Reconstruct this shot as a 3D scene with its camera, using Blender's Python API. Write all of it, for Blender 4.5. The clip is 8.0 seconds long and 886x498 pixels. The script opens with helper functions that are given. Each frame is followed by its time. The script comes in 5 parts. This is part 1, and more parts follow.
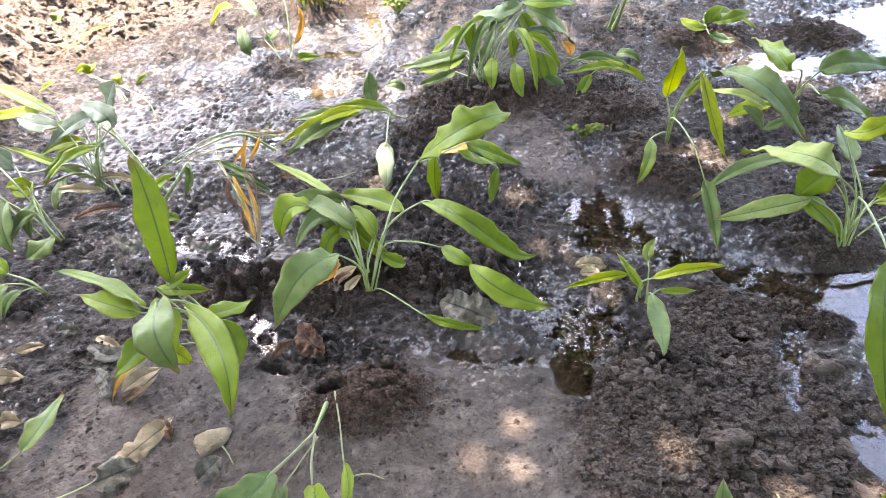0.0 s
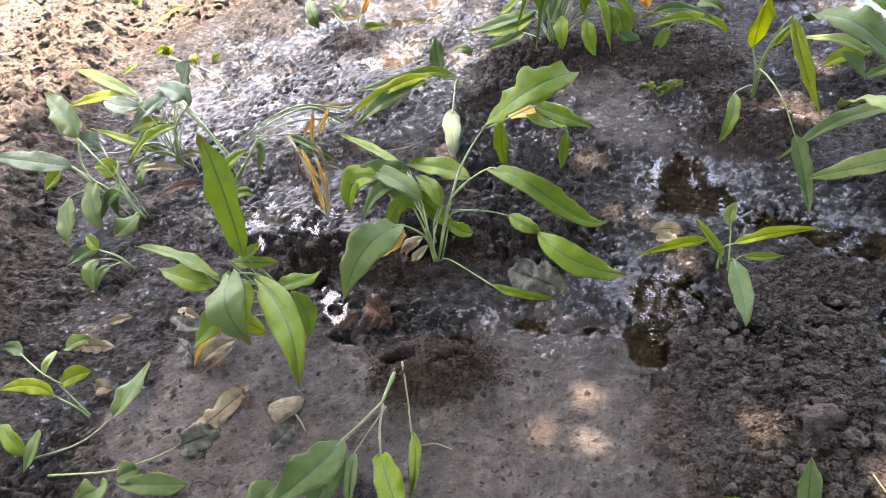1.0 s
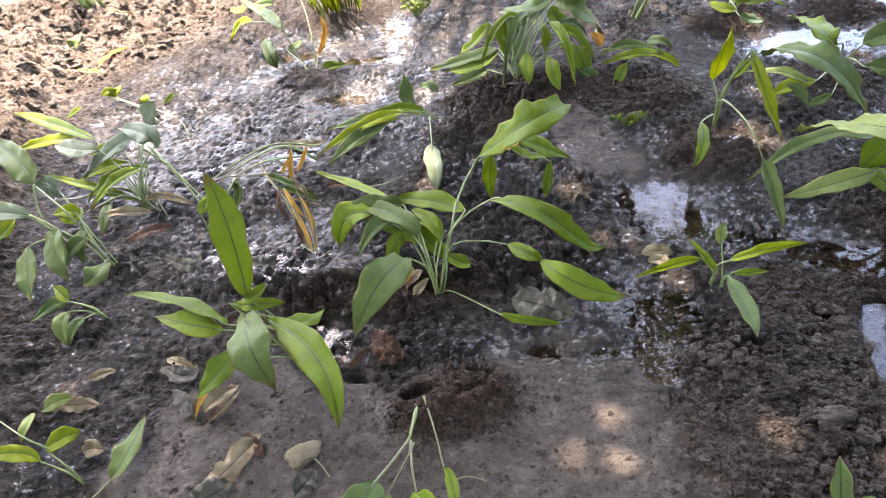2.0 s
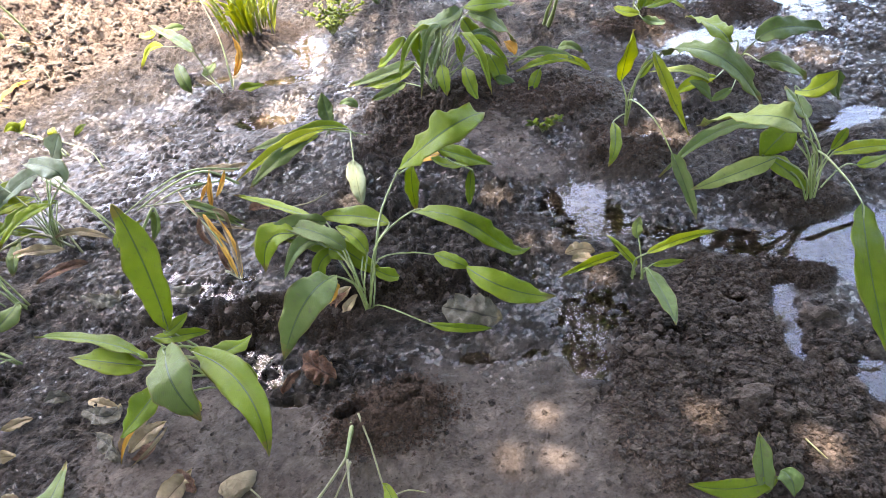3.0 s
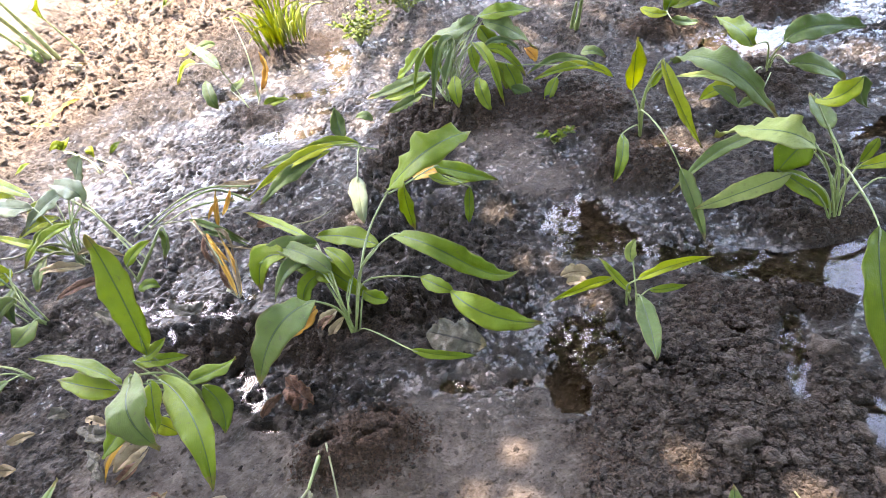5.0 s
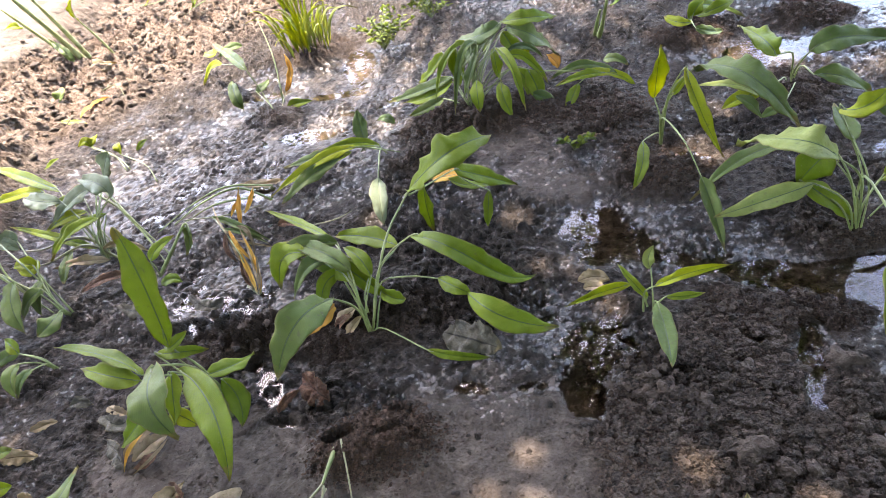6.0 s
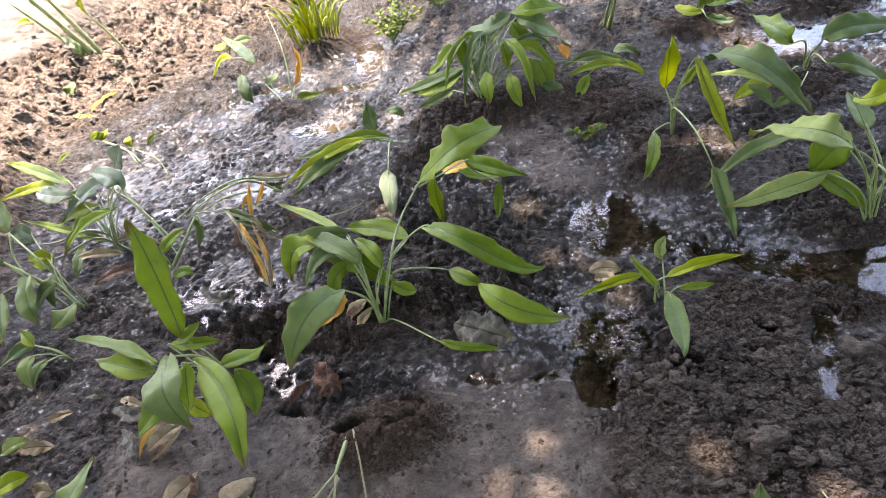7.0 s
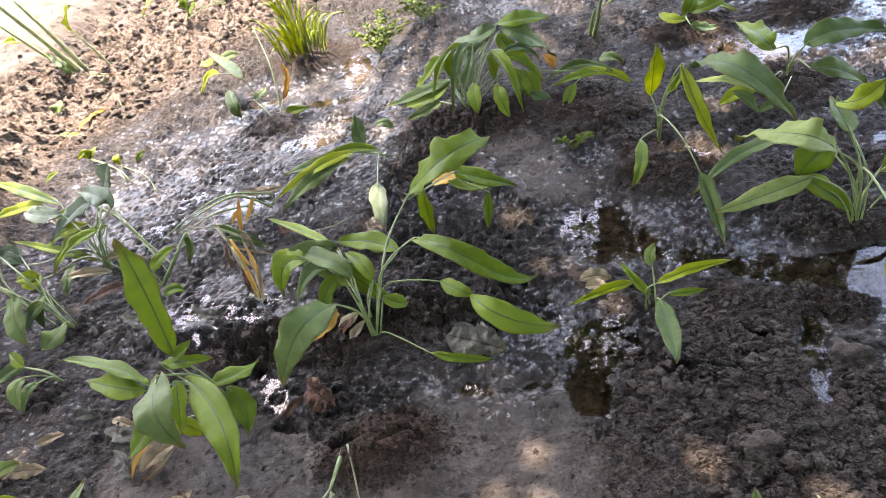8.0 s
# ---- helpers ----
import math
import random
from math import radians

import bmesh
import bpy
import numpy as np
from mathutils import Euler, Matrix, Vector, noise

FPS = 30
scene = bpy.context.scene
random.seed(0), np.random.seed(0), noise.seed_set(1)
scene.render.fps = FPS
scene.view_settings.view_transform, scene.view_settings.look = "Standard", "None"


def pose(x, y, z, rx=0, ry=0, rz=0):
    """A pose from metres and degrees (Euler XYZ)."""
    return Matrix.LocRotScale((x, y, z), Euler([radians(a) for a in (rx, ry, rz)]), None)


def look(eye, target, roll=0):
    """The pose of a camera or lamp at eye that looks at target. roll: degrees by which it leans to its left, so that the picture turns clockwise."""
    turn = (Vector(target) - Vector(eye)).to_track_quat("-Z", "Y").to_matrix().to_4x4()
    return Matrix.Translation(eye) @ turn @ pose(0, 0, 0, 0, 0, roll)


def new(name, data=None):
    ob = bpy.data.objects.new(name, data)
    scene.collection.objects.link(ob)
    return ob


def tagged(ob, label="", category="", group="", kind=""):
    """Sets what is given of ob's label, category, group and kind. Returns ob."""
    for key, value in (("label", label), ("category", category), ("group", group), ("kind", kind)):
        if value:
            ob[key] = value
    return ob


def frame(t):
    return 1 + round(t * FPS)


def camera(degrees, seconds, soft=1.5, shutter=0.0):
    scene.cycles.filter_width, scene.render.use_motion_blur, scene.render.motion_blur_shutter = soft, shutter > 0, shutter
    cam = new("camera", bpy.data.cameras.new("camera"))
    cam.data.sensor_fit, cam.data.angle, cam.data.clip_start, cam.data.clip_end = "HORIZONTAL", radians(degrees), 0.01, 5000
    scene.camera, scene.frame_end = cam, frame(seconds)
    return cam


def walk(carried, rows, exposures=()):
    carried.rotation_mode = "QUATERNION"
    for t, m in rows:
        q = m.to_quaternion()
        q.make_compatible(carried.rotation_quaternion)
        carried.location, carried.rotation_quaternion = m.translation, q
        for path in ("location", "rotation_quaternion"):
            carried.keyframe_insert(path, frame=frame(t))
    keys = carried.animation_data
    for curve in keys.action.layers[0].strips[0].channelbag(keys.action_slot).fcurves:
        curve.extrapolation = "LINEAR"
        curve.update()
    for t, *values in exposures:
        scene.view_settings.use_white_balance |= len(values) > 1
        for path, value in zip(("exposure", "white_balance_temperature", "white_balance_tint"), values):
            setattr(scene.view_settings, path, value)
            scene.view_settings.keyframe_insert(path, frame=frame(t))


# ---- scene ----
cam = camera(68.4, 8.0, soft=0.5)
PATH = [
    (0, (0.023, -0.052, 1.286), (-0.133, 1.426, -0.052), -5.7),
    (0.5, (0.01, -0.043, 1.272), (-0.378, 1.364, -0.095), -13.4),
    (1, (0.052, -0.026, 1.261), (-0.348, 1.368, -0.117), -13.6),
    (1.2, (0.012, -0.035, 1.267), (-0.332, 1.395, -0.087), -12.3),
    (2.3, (-0.186, -0.051, 1.288), (-0.291, 1.444, -0.036), -10.1),
    (2.5, (-0.17, -0.051, 1.287), (-0.249, 1.452, -0.029), -11.1),
    (3, (-0.125, -0.057, 1.28), (-0.09, 1.443, -0.043), -9.1),
    (3.5, (-0.06, -0.033, 1.28), (-0.077, 1.447, -0.065), -11.2),
    (4, (0.079, -0.001, 1.253), (0.051, 1.498, -0.07), -11.9),
    (4.5, (0.119, 0.002, 1.258), (-0.005, 1.488, -0.075), -13.4),
    (4.7, (0.121, 0.005, 1.265), (-0.049, 1.501, -0.052), -14.5),
    (6, (0.119, -0.015, 1.268), (-0.127, 1.509, -0.004), -14.5),
    (6.5, (0.12, -0.019, 1.264), (-0.179, 1.502, 0.001), -15.2),
    (7, (0.112, -0.02, 1.266), (-0.162, 1.491, -0.016), -15.4),
    (7.5, (0.125, -0.014, 1.266), (-0.128, 1.509, -0.005), -15.6),
    (8, (0.118, -0.017, 1.27), (-0.129, 1.512, 0.005), -16.0),
]
EXPOSURES = [(0, 4.96, 7000, 18), (1, 4.60, 7000, 18), (2.5, 4.45, 7000, 18), (4, 4.82, 7000, 18), (4.7, 4.84, 7000, 18), (6, 4.30, 7000, 18), (8, 4.25, 7000, 18)]
walk(cam, [(t, look(eye, target, roll)) for t, eye, target, roll in PATH], EXPOSURES)


# ---- light ----
SUN_ELEVATION, SUN_AZIMUTH = 64.0, -35.0    # degrees; azimuth from +y towards +x
world = bpy.data.worlds.new("sky")
scene.world = world
world.use_nodes = True
wn = world.node_tree.nodes
sky = wn.new("ShaderNodeTexSky")
sky.sky_type, sky.sun_disc = "NISHITA", False
sky.air_density, sky.dust_density = 1.0, 2.3
sky.sun_elevation, sky.sun_rotation = radians(SUN_ELEVATION), radians(SUN_AZIMUTH)
wn["Background"].inputs["Strength"].default_value = 0.15
world.node_tree.links.new(sky.outputs["Color"], wn["Background"].inputs["Color"])
sun_data = bpy.data.lights.new("sun", "SUN")
sun_data.energy, sun_data.angle, sun_data.color = 2.0, radians(0.55), (1.0, 0.94, 0.84)
sun = new("sun", sun_data)
ca, sa, ce, se = math.cos(radians(SUN_AZIMUTH)), math.sin(radians(SUN_AZIMUTH)), math.cos(radians(SUN_ELEVATION)), math.sin(radians(SUN_ELEVATION))
TO_SUN = Vector((sa * ce, ca * ce, se))
sun.matrix_world = look(TO_SUN * 30, (0, 0, 0))


# ---- materials ----
def nodes_of(name):
    m = bpy.data.materials.new(name)
    m.use_nodes = True
    nt = m.node_tree
    return m, nt, nt.nodes["Principled BSDF"]


def add(nt, kind, **values):
    n = nt.nodes.new(kind)
    for k, v in values.items():
        n.inputs[k.replace("_", " ")].default_value = v
    return n


def ramp(nt, source, *stops):
    n = nt.nodes.new("ShaderNodeValToRGB")
    e = n.color_ramp.elements
    while len(e) < len(stops):
        e.new(0.5)
    for el, (pos, c) in zip(e, stops):
        el.position = pos
        el.color = (*c, 1) if len(c) == 3 else c
    nt.links.new(source, n.inputs["Fac"])
    return n.outputs["Color"]


def mix(nt, fac, a, b, blend="MIX"):
    n = nt.nodes.new("ShaderNodeMix")
    n.data_type, n.blend_type = "RGBA", blend
    for sock, v in ((n.inputs[0], fac), (n.inputs[6], a), (n.inputs[7], b)):
        if isinstance(v, bpy.types.NodeSocket):
            nt.links.new(v, sock)
        elif isinstance(v, (int, float)):
            sock.default_value = v
        else:
            sock.default_value = (*v, 1)
    return n.outputs[2]


def calc(nt, op, a, b=0.0, clamp=False):
    n = nt.nodes.new("ShaderNodeMath")
    n.operation, n.use_clamp = op, clamp
    for sock, v in ((n.inputs[0], a), (n.inputs[1], b)):
        if isinstance(v, bpy.types.NodeSocket):
            nt.links.new(v, sock)
        else:
            sock.default_value = v
    return n.outputs[0]


def grain(nt, coord, scale, detail=4.0, rough=0.6):
    n = add(nt, "ShaderNodeTexNoise", Scale=scale, Detail=detail, Roughness=rough)
    nt.links.new(coord, n.inputs["Vector"])
    return n.outputs["Fac"]


def bump(nt, bsdf, height, strength, distance):
    n = add(nt, "ShaderNodeBump", Strength=strength, Distance=distance)
    nt.links.new(height, n.inputs["Height"])
    nt.links.new(n.outputs["Normal"], bsdf.inputs["Normal"])
    return n


def mud_material():
    m, nt, b = nodes_of("wet_mud")
    geo = nt.nodes.new("ShaderNodeNewGeometry").outputs["Position"]

    def attr(name):
        n = nt.nodes.new("ShaderNodeAttribute")
        n.attribute_name = name
        return n.outputs["Fac"]
    wet, silt, crumb, dry, slab, sheet = attr("wet"), attr("silt"), attr("crumb"), attr("dry"), attr("slab"), attr("sheet")
    fine, mid, big = grain(nt, geo, 210, 5, 0.7), grain(nt, geo, 45, 6, 0.65), grain(nt, geo, 4.5, 4)
    grit = add(nt, "ShaderNodeTexVoronoi", Scale=130.0, Randomness=1.0)
    nt.links.new(geo, grit.inputs["Vector"])
    # mid also drives the bump: its dark end colours crevice shade into the hollows
    col = ramp(nt, mid, (0.37, (0.010, 0.007, 0.005)), (0.5, (0.056, 0.046, 0.038)), (0.66, (0.130, 0.108, 0.091)))
    silt_c = ramp(nt, mid, (0.30, (0.072, 0.058, 0.047)), (0.72, (0.128, 0.104, 0.085)))
    silt_c = mix(nt, ramp(nt, fine, (0.60, (0, 0, 0)), (0.68, (1, 1, 1))), silt_c, (0.024, 0.017, 0.012))
    blot = ramp(nt, grain(nt, geo, 17, 5, 0.6), (0.42, (0.62, 0.60, 0.58)), (0.58, (1.0, 1.0, 1.0)))
    silt_c = mix(nt, 0.8, silt_c, mix(nt, 1.0, silt_c, blot, "MULTIPLY"))
    crumb_c = ramp(nt, fine, (0.34, (0.012, 0.008, 0.006)), (0.66, (0.090, 0.064, 0.047)))
    dry_c = ramp(nt, mid, (0.34, (0.060, 0.040, 0.028)), (0.60, (0.250, 0.195, 0.155)))
    dry_c = mix(nt, slab, dry_c, (0.175, 0.150, 0.125))
    col = mix(nt, silt, col, silt_c)
    col = mix(nt, crumb, col, crumb_c)
    col = mix(nt, dry, col, dry_c)
    stain = ramp(nt, big, (0.34, (0.66, 0.64, 0.63)), (0.62, (1.0, 1.0, 1.0)))
    col = mix(nt, 1.0, col, stain, "MULTIPLY")
    col = mix(nt, wet, col, mix(nt, 1.0, col, (0.52, 0.50, 0.48), "MULTIPLY"))
    nt.links.new(col, b.inputs["Base Color"])
    # a film of water lies in patches: glossy there, dull elsewhere
    film = calc(nt, "ADD", calc(nt, "MULTIPLY", wet, 0.95), calc(nt, "MULTIPLY", calc(nt, "SUBTRACT", grain(nt, geo, 52, 5, 0.7), 0.5), 2.3))
    film = ramp(nt, film, (0.70, (0, 0, 0)), (0.79, (1, 1, 1)))
    smooth = calc(nt, "MULTIPLY", sheet, ramp(nt, grain(nt, geo, 26, 4, 0.6), (0.36, (0.25, 0.25, 0.25)), (0.52, (1, 1, 1))))
    dull = calc(nt, "ADD", 0.58, calc(nt, "MULTIPLY", calc(nt, "ADD", dry, calc(nt, "MULTIPLY", crumb, 0.6), True), 0.30))
    nt.links.new(calc(nt, "SUBTRACT", dull, calc(nt, "MAXIMUM", calc(nt, "MULTIPLY", film, calc(nt, "SUBTRACT", 0.47, calc(nt, "MULTIPLY", sheet, 0.22))), calc(nt, "MULTIPLY", smooth, 0.25))), b.inputs["Roughness"])
    nt.links.new(calc(nt, "ADD", calc(nt, "SUBTRACT", 0.09, calc(nt, "MULTIPLY", dry, 0.05)), calc(nt, "MAXIMUM", calc(nt, "MULTIPLY", film, calc(nt, "SUBTRACT", 0.36, calc(nt, "MULTIPLY", sheet, 0.28))), calc(nt, "MULTIPLY", smooth, 0.085))), b.inputs["Specular IOR Level"])
    h = calc(nt, "ADD", calc(nt, "MULTIPLY", mid, 1.1), calc(nt, "MULTIPLY", fine, 0.50))
    h = calc(nt, "SUBTRACT", h, calc(nt, "MULTIPLY", grit.outputs["Distance"], 0.30))
    h = calc(nt, "MULTIPLY", h, calc(nt, "SUBTRACT", 1.0, calc(nt, "MULTIPLY", silt, 0.68)))
    h = calc(nt, "MULTIPLY", h, calc(nt, "SUBTRACT", 1.0, calc(nt, "MULTIPLY", film, 0.80)))
    h = calc(nt, "MULTIPLY", h, calc(nt, "SUBTRACT", 1.0, calc(nt, "MULTIPLY", sheet, 0.62)))
    bump(nt, b, h, 1.0, 0.026)
    return m


def soil_material(name, dark, light, rough=0.85, relief=0.009):
    m, nt, b = nodes_of(name)
    geo = nt.nodes.new("ShaderNodeNewGeometry")
    pos = geo.outputs["Position"]
    fine, mid, big = grain(nt, pos, 260), grain(nt, pos, 70), grain(nt, pos, 12)
    v = calc(nt, "ADD", calc(nt, "MULTIPLY", mid, 0.45), calc(nt, "MULTIPLY", geo.outputs["Random Per Island"], 0.35))
    v = calc(nt, "ADD", v, calc(nt, "MULTIPLY", big, 0.2))
    nt.links.new(ramp(nt, v, (0.25, dark), (0.75, light)), b.inputs["Base Color"])
    b.inputs["Roughness"].default_value = rough
    b.inputs["Specular IOR Level"].default_value = 0.14
    bump(nt, b, calc(nt, "ADD", fine, calc(nt, "MULTIPLY", mid, 1.5)), 1.0, relief)
    return m


def water_material():
    m, nt, b = nodes_of("muddy_water")
    geo = nt.nodes.new("ShaderNodeNewGeometry").outputs["Position"]
    b.inputs["Base Color"].default_value = (0.66, 0.51, 0.35, 1)
    b.inputs["Roughness"].default_value = 0.015
    b.inputs["IOR"].default_value = 1.36
    b.inputs["Specular IOR Level"].default_value = 1.0
    b.inputs["Transmission Weight"].default_value = 1.0
    bump(nt, b, grain(nt, geo, 16, 2), 0.12, 0.004)
    return m


def leaf_material(name, dark, light, rib, glow=0.38, rough=0.46, spots=0.0, edge=(0.17, 0.13, 0.05), shine=0.16, crumple=0.0):
    """A leaf blade: midrib, parallel side veins, blotches, light that passes through."""
    m, nt, b = nodes_of(name)
    uv = nt.nodes.new("ShaderNodeUVMap").outputs["UV"]
    sep = nt.nodes.new("ShaderNodeSeparateXYZ")
    nt.links.new(uv, sep.inputs[0])
    across = calc(nt, "ABSOLUTE", calc(nt, "SUBTRACT", sep.outputs["X"], 0.5))
    rand = nt.nodes.new("ShaderNodeObjectInfo").outputs["Random"]
    geo = nt.nodes.new("ShaderNodeNewGeometry").outputs["Position"]
    blotch, fine = grain(nt, geo, 22, 4), grain(nt, geo, 240, 3)
    v = calc(nt, "ADD", calc(nt, "MULTIPLY", blotch, 0.65), calc(nt, "MULTIPLY", rand, 0.4))
    col = ramp(nt, v, (0.25, dark), (0.8, light))
    slant = calc(nt, "ADD", calc(nt, "SUBTRACT", sep.outputs["Y"], calc(nt, "MULTIPLY", calc(nt, "POWER", across, 1.25), 1.15)), calc(nt, "MULTIPLY", blotch, 0.09))
    veins = calc(nt, "POWER", calc(nt, "ABSOLUTE", calc(nt, "SINE", calc(nt, "MULTIPLY", slant, 66.0))), 0.32)
    hairs = calc(nt, "ABSOLUTE", calc(nt, "SINE", calc(nt, "MULTIPLY", slant, 264.0)))
    col = mix(nt, calc(nt, "MULTIPLY", calc(nt, "SUBTRACT", 1.0, veins), 0.42), mix(nt, calc(nt, "MULTIPLY", hairs, 0.12), col, mix(nt, 1.0, col, (0.5, 0.55, 0.5), "MULTIPLY")), mix(nt, 1.0, col, (0.50, 0.58, 0.46), "MULTIPLY"))
    ribmask = ramp(nt, across, (0.012, (1, 1, 1)), (0.038, (0, 0, 0)))
    col = mix(nt, calc(nt, "MULTIPLY", ribmask, 0.85), col, rib)
    edgemask = ramp(nt, calc(nt, "ADD", across, calc(nt, "MULTIPLY", blotch, 0.05)), (0.485, (0, 0, 0)), (0.53, (1, 1, 1)))
    col = mix(nt, calc(nt, "MULTIPLY", edgemask, 0.6), col, edge)
    tip = calc(nt, "ADD", sep.outputs["Y"], calc(nt, "ADD", calc(nt, "MULTIPLY", calc(nt, "SUBTRACT", grain(nt, geo, 60, 4), 0.5), 0.30), calc(nt, "MULTIPLY", rand, 0.09)))
    col = mix(nt, calc(nt, "MULTIPLY", ramp(nt, tip, (0.955, (0, 0, 0)), (1.03, (1, 1, 1))), 0.75), col, edge)
    mud = ramp(nt, grain(nt, geo, 75, 4), (0.60 - spots, (0, 0, 0)), (0.74 - spots, (1, 1, 1)))
    col = mix(nt, calc(nt, "MULTIPLY", mud, 0.45), col, (0.085, 0.075, 0.06))
    if crumple:
        rot = ramp(nt, grain(nt, geo, 48, 6, 0.75), (0.36, (0.22, 0.17, 0.13)), (0.60, (1.15, 1.1, 1.05)))
        col = mix(nt, crumple, col, mix(nt, 1.0, col, rot, "MULTIPLY"))
    speck = ramp(nt, grain(nt, geo, 130, 2), (0.70, (0, 0, 0)), (0.78, (1, 1, 1)))
    col = mix(nt, calc(nt, "MULTIPLY", speck, 0.35), col, (0.23, 0.22, 0.18))
    nt.links.new(col, b.inputs["Base Color"])
    b.inputs["Specular IOR Level"].default_value = shine
    nt.links.new(calc(nt, "ADD", calc(nt, "MULTIPLY", mud, 0.3), rough, True), b.inputs["Roughness"])
    bump(nt, b, calc(nt, "ADD", calc(nt, "ADD", calc(nt, "MULTIPLY", blotch, 1.5), calc(nt, "MULTIPLY", veins, 0.16)), calc(nt, "MULTIPLY", fine, 0.35 + 1.5 * crumple)), 0.9, 0.003 + 0.006 * crumple)
    tr = nt.nodes.new("ShaderNodeBsdfTranslucent")
    nt.links.new(mix(nt, 1.0, col, (1.5, 1.35, 0.55), "MULTIPLY"), tr.inputs["Color"])
    ms = nt.nodes.new("ShaderNodeMixShader")
    ms.inputs[0].default_value = glow
    nt.links.new(b.outputs[0], ms.inputs[1])
    nt.links.new(tr.outputs[0], ms.inputs[2])
    nt.links.new(ms.outputs[0], nt.nodes["Material Output"].inputs["Surface"])
    return m


def stalk_material(name, dark, light):
    m, nt, b = nodes_of(name)
    geo = nt.nodes.new("ShaderNodeNewGeometry").outputs["Position"]
    nt.links.new(ramp(nt, grain(nt, geo, 35), (0.3, dark), (0.7, light)), b.inputs["Base Color"])
    b.inputs["Roughness"].default_value = 0.5
    bump(nt, b, grain(nt, geo, 150), 0.4, 0.002)
    return m


MUD = mud_material()
WATER = water_material()
CLOD = soil_material("crumbled_soil", (0.009, 0.007, 0.005), (0.083, 0.062, 0.048), 0.7)
CLOD_RED = soil_material("reddish_soil", (0.014, 0.009, 0.006), (0.071, 0.043, 0.028), 0.85)
CLOD_DRY = soil_material("dry_soil", (0.068, 0.052, 0.041), (0.182, 0.153, 0.125), 0.95, 0.03)
STONE = soil_material("pale_clay", (0.130, 0.099, 0.060), (0.229, 0.182, 0.114), 0.85)
G = leaf_material("leaf_green", (0.093, 0.140, 0.008), (0.188, 0.248, 0.019), (0.038, 0.083, 0.013), 0.45)
Y = leaf_material("leaf_light_green", (0.092, 0.142, 0.007), (0.176, 0.238, 0.018), (0.052, 0.100, 0.014), 0.45)
L = leaf_material("leaf_yellow_green", (0.173, 0.221, 0.008), (0.298, 0.335, 0.019), (0.112, 0.164, 0.016), 0.48)
D = leaf_material("leaf_dusty", (0.055, 0.092, 0.022), (0.122, 0.162, 0.046), (0.030, 0.055, 0.018), 0.34, 0.46, 0.04, shine=0.15)
P = leaf_material("leaf_pale", (0.178, 0.218, 0.063), (0.291, 0.332, 0.106), (0.132, 0.182, 0.057), 0.38, 0.42, 0.03)
W = leaf_material("leaf_bleached", (0.120, 0.150, 0.088), (0.215, 0.250, 0.165), (0.085, 0.110, 0.060), 0.34, 0.5, 0.03)
O = leaf_material("leaf_orange_dry", (0.371, 0.199, 0.031), (0.547, 0.332, 0.075), (0.265, 0.141, 0.027), 0.4, 0.6, -0.12)
T = leaf_material("leaf_tan_dry", (0.182, 0.132, 0.077), (0.402, 0.315, 0.197), (0.092, 0.063, 0.036), 0.2, 0.7, shine=0.25, crumple=0.3)
BROWN = leaf_material("leaf_brown_dead", (0.100, 0.051, 0.032), (0.252, 0.139, 0.089), (0.050, 0.030, 0.018), 0.1, 0.7, shine=0.2, crumple=0.9)
GREY = leaf_material("leaf_grey_soaked", (0.059, 0.054, 0.038), (0.147, 0.135, 0.100), (0.028, 0.026, 0.022), 0.05, 0.55, 0.08, shine=0.25, crumple=0.55)
STALK = stalk_material("stalk_green", (0.075, 0.105, 0.022), (0.165, 0.195, 0.060))
STALK_DRY = stalk_material("stalk_tan", (0.085, 0.085, 0.030), (0.150, 0.145, 0.062))
RIB = stalk_material("leaf_rib", (0.030, 0.052, 0.010), (0.060, 0.088, 0.020))
RIB_DRY = stalk_material("dry_leaf_rib", (0.09, 0.055, 0.02), (0.16, 0.10, 0.04))
STALK_PALE = stalk_material("stalk_yellow_green", (0.140, 0.160, 0.045), (0.270, 0.280, 0.110))
BARK = stalk_material("bark", (0.06, 0.045, 0.035), (0.14, 0.11, 0.085))
CANOPY = leaf_material("tree_leaf", (0.03, 0.065, 0.015), (0.07, 0.12, 0.03), (0.05, 0.09, 0.02), 0.25)


# ---- ground ----
def lattice(ix, iy, seed):
    h = (ix.astype(np.int64) * 374761393 + iy.astype(np.int64) * 668265263 + seed * 982451653) & 0xFFFFFFFF
    h = ((h ^ (h >> 13)) * 1274126177) & 0xFFFFFFFF
    return ((h ^ (h >> 16)) & 0xFFFF) / 65535.0


def value_noise(x, y, seed):
    ix, iy = np.floor(x), np.floor(y)
    fx, fy = x - ix, y - iy
    fx, fy = fx * fx * (3 - 2 * fx), fy * fy * (3 - 2 * fy)
    a, b = lattice(ix, iy, seed), lattice(ix + 1, iy, seed)
    c, d = lattice(ix, iy + 1, seed), lattice(ix + 1, iy + 1, seed)
    return (a + (b - a) * fx) * (1 - fy) + (c + (d - c) * fx) * fy


def fbm(x, y, scale, octaves, seed, gain=0.5):
    total, amp, norm = 0.0, 1.0, 0.0
    for k in range(octaves):
        c, s = math.cos(0.7 * k + 0.3), math.sin(0.7 * k + 0.3)
        total = total + amp * value_noise((x * c - y * s) * scale, (x * s + y * c) * scale, seed + k)
        norm += amp
        amp *= gain
        scale *= 2.03
    return total / norm - 0.5


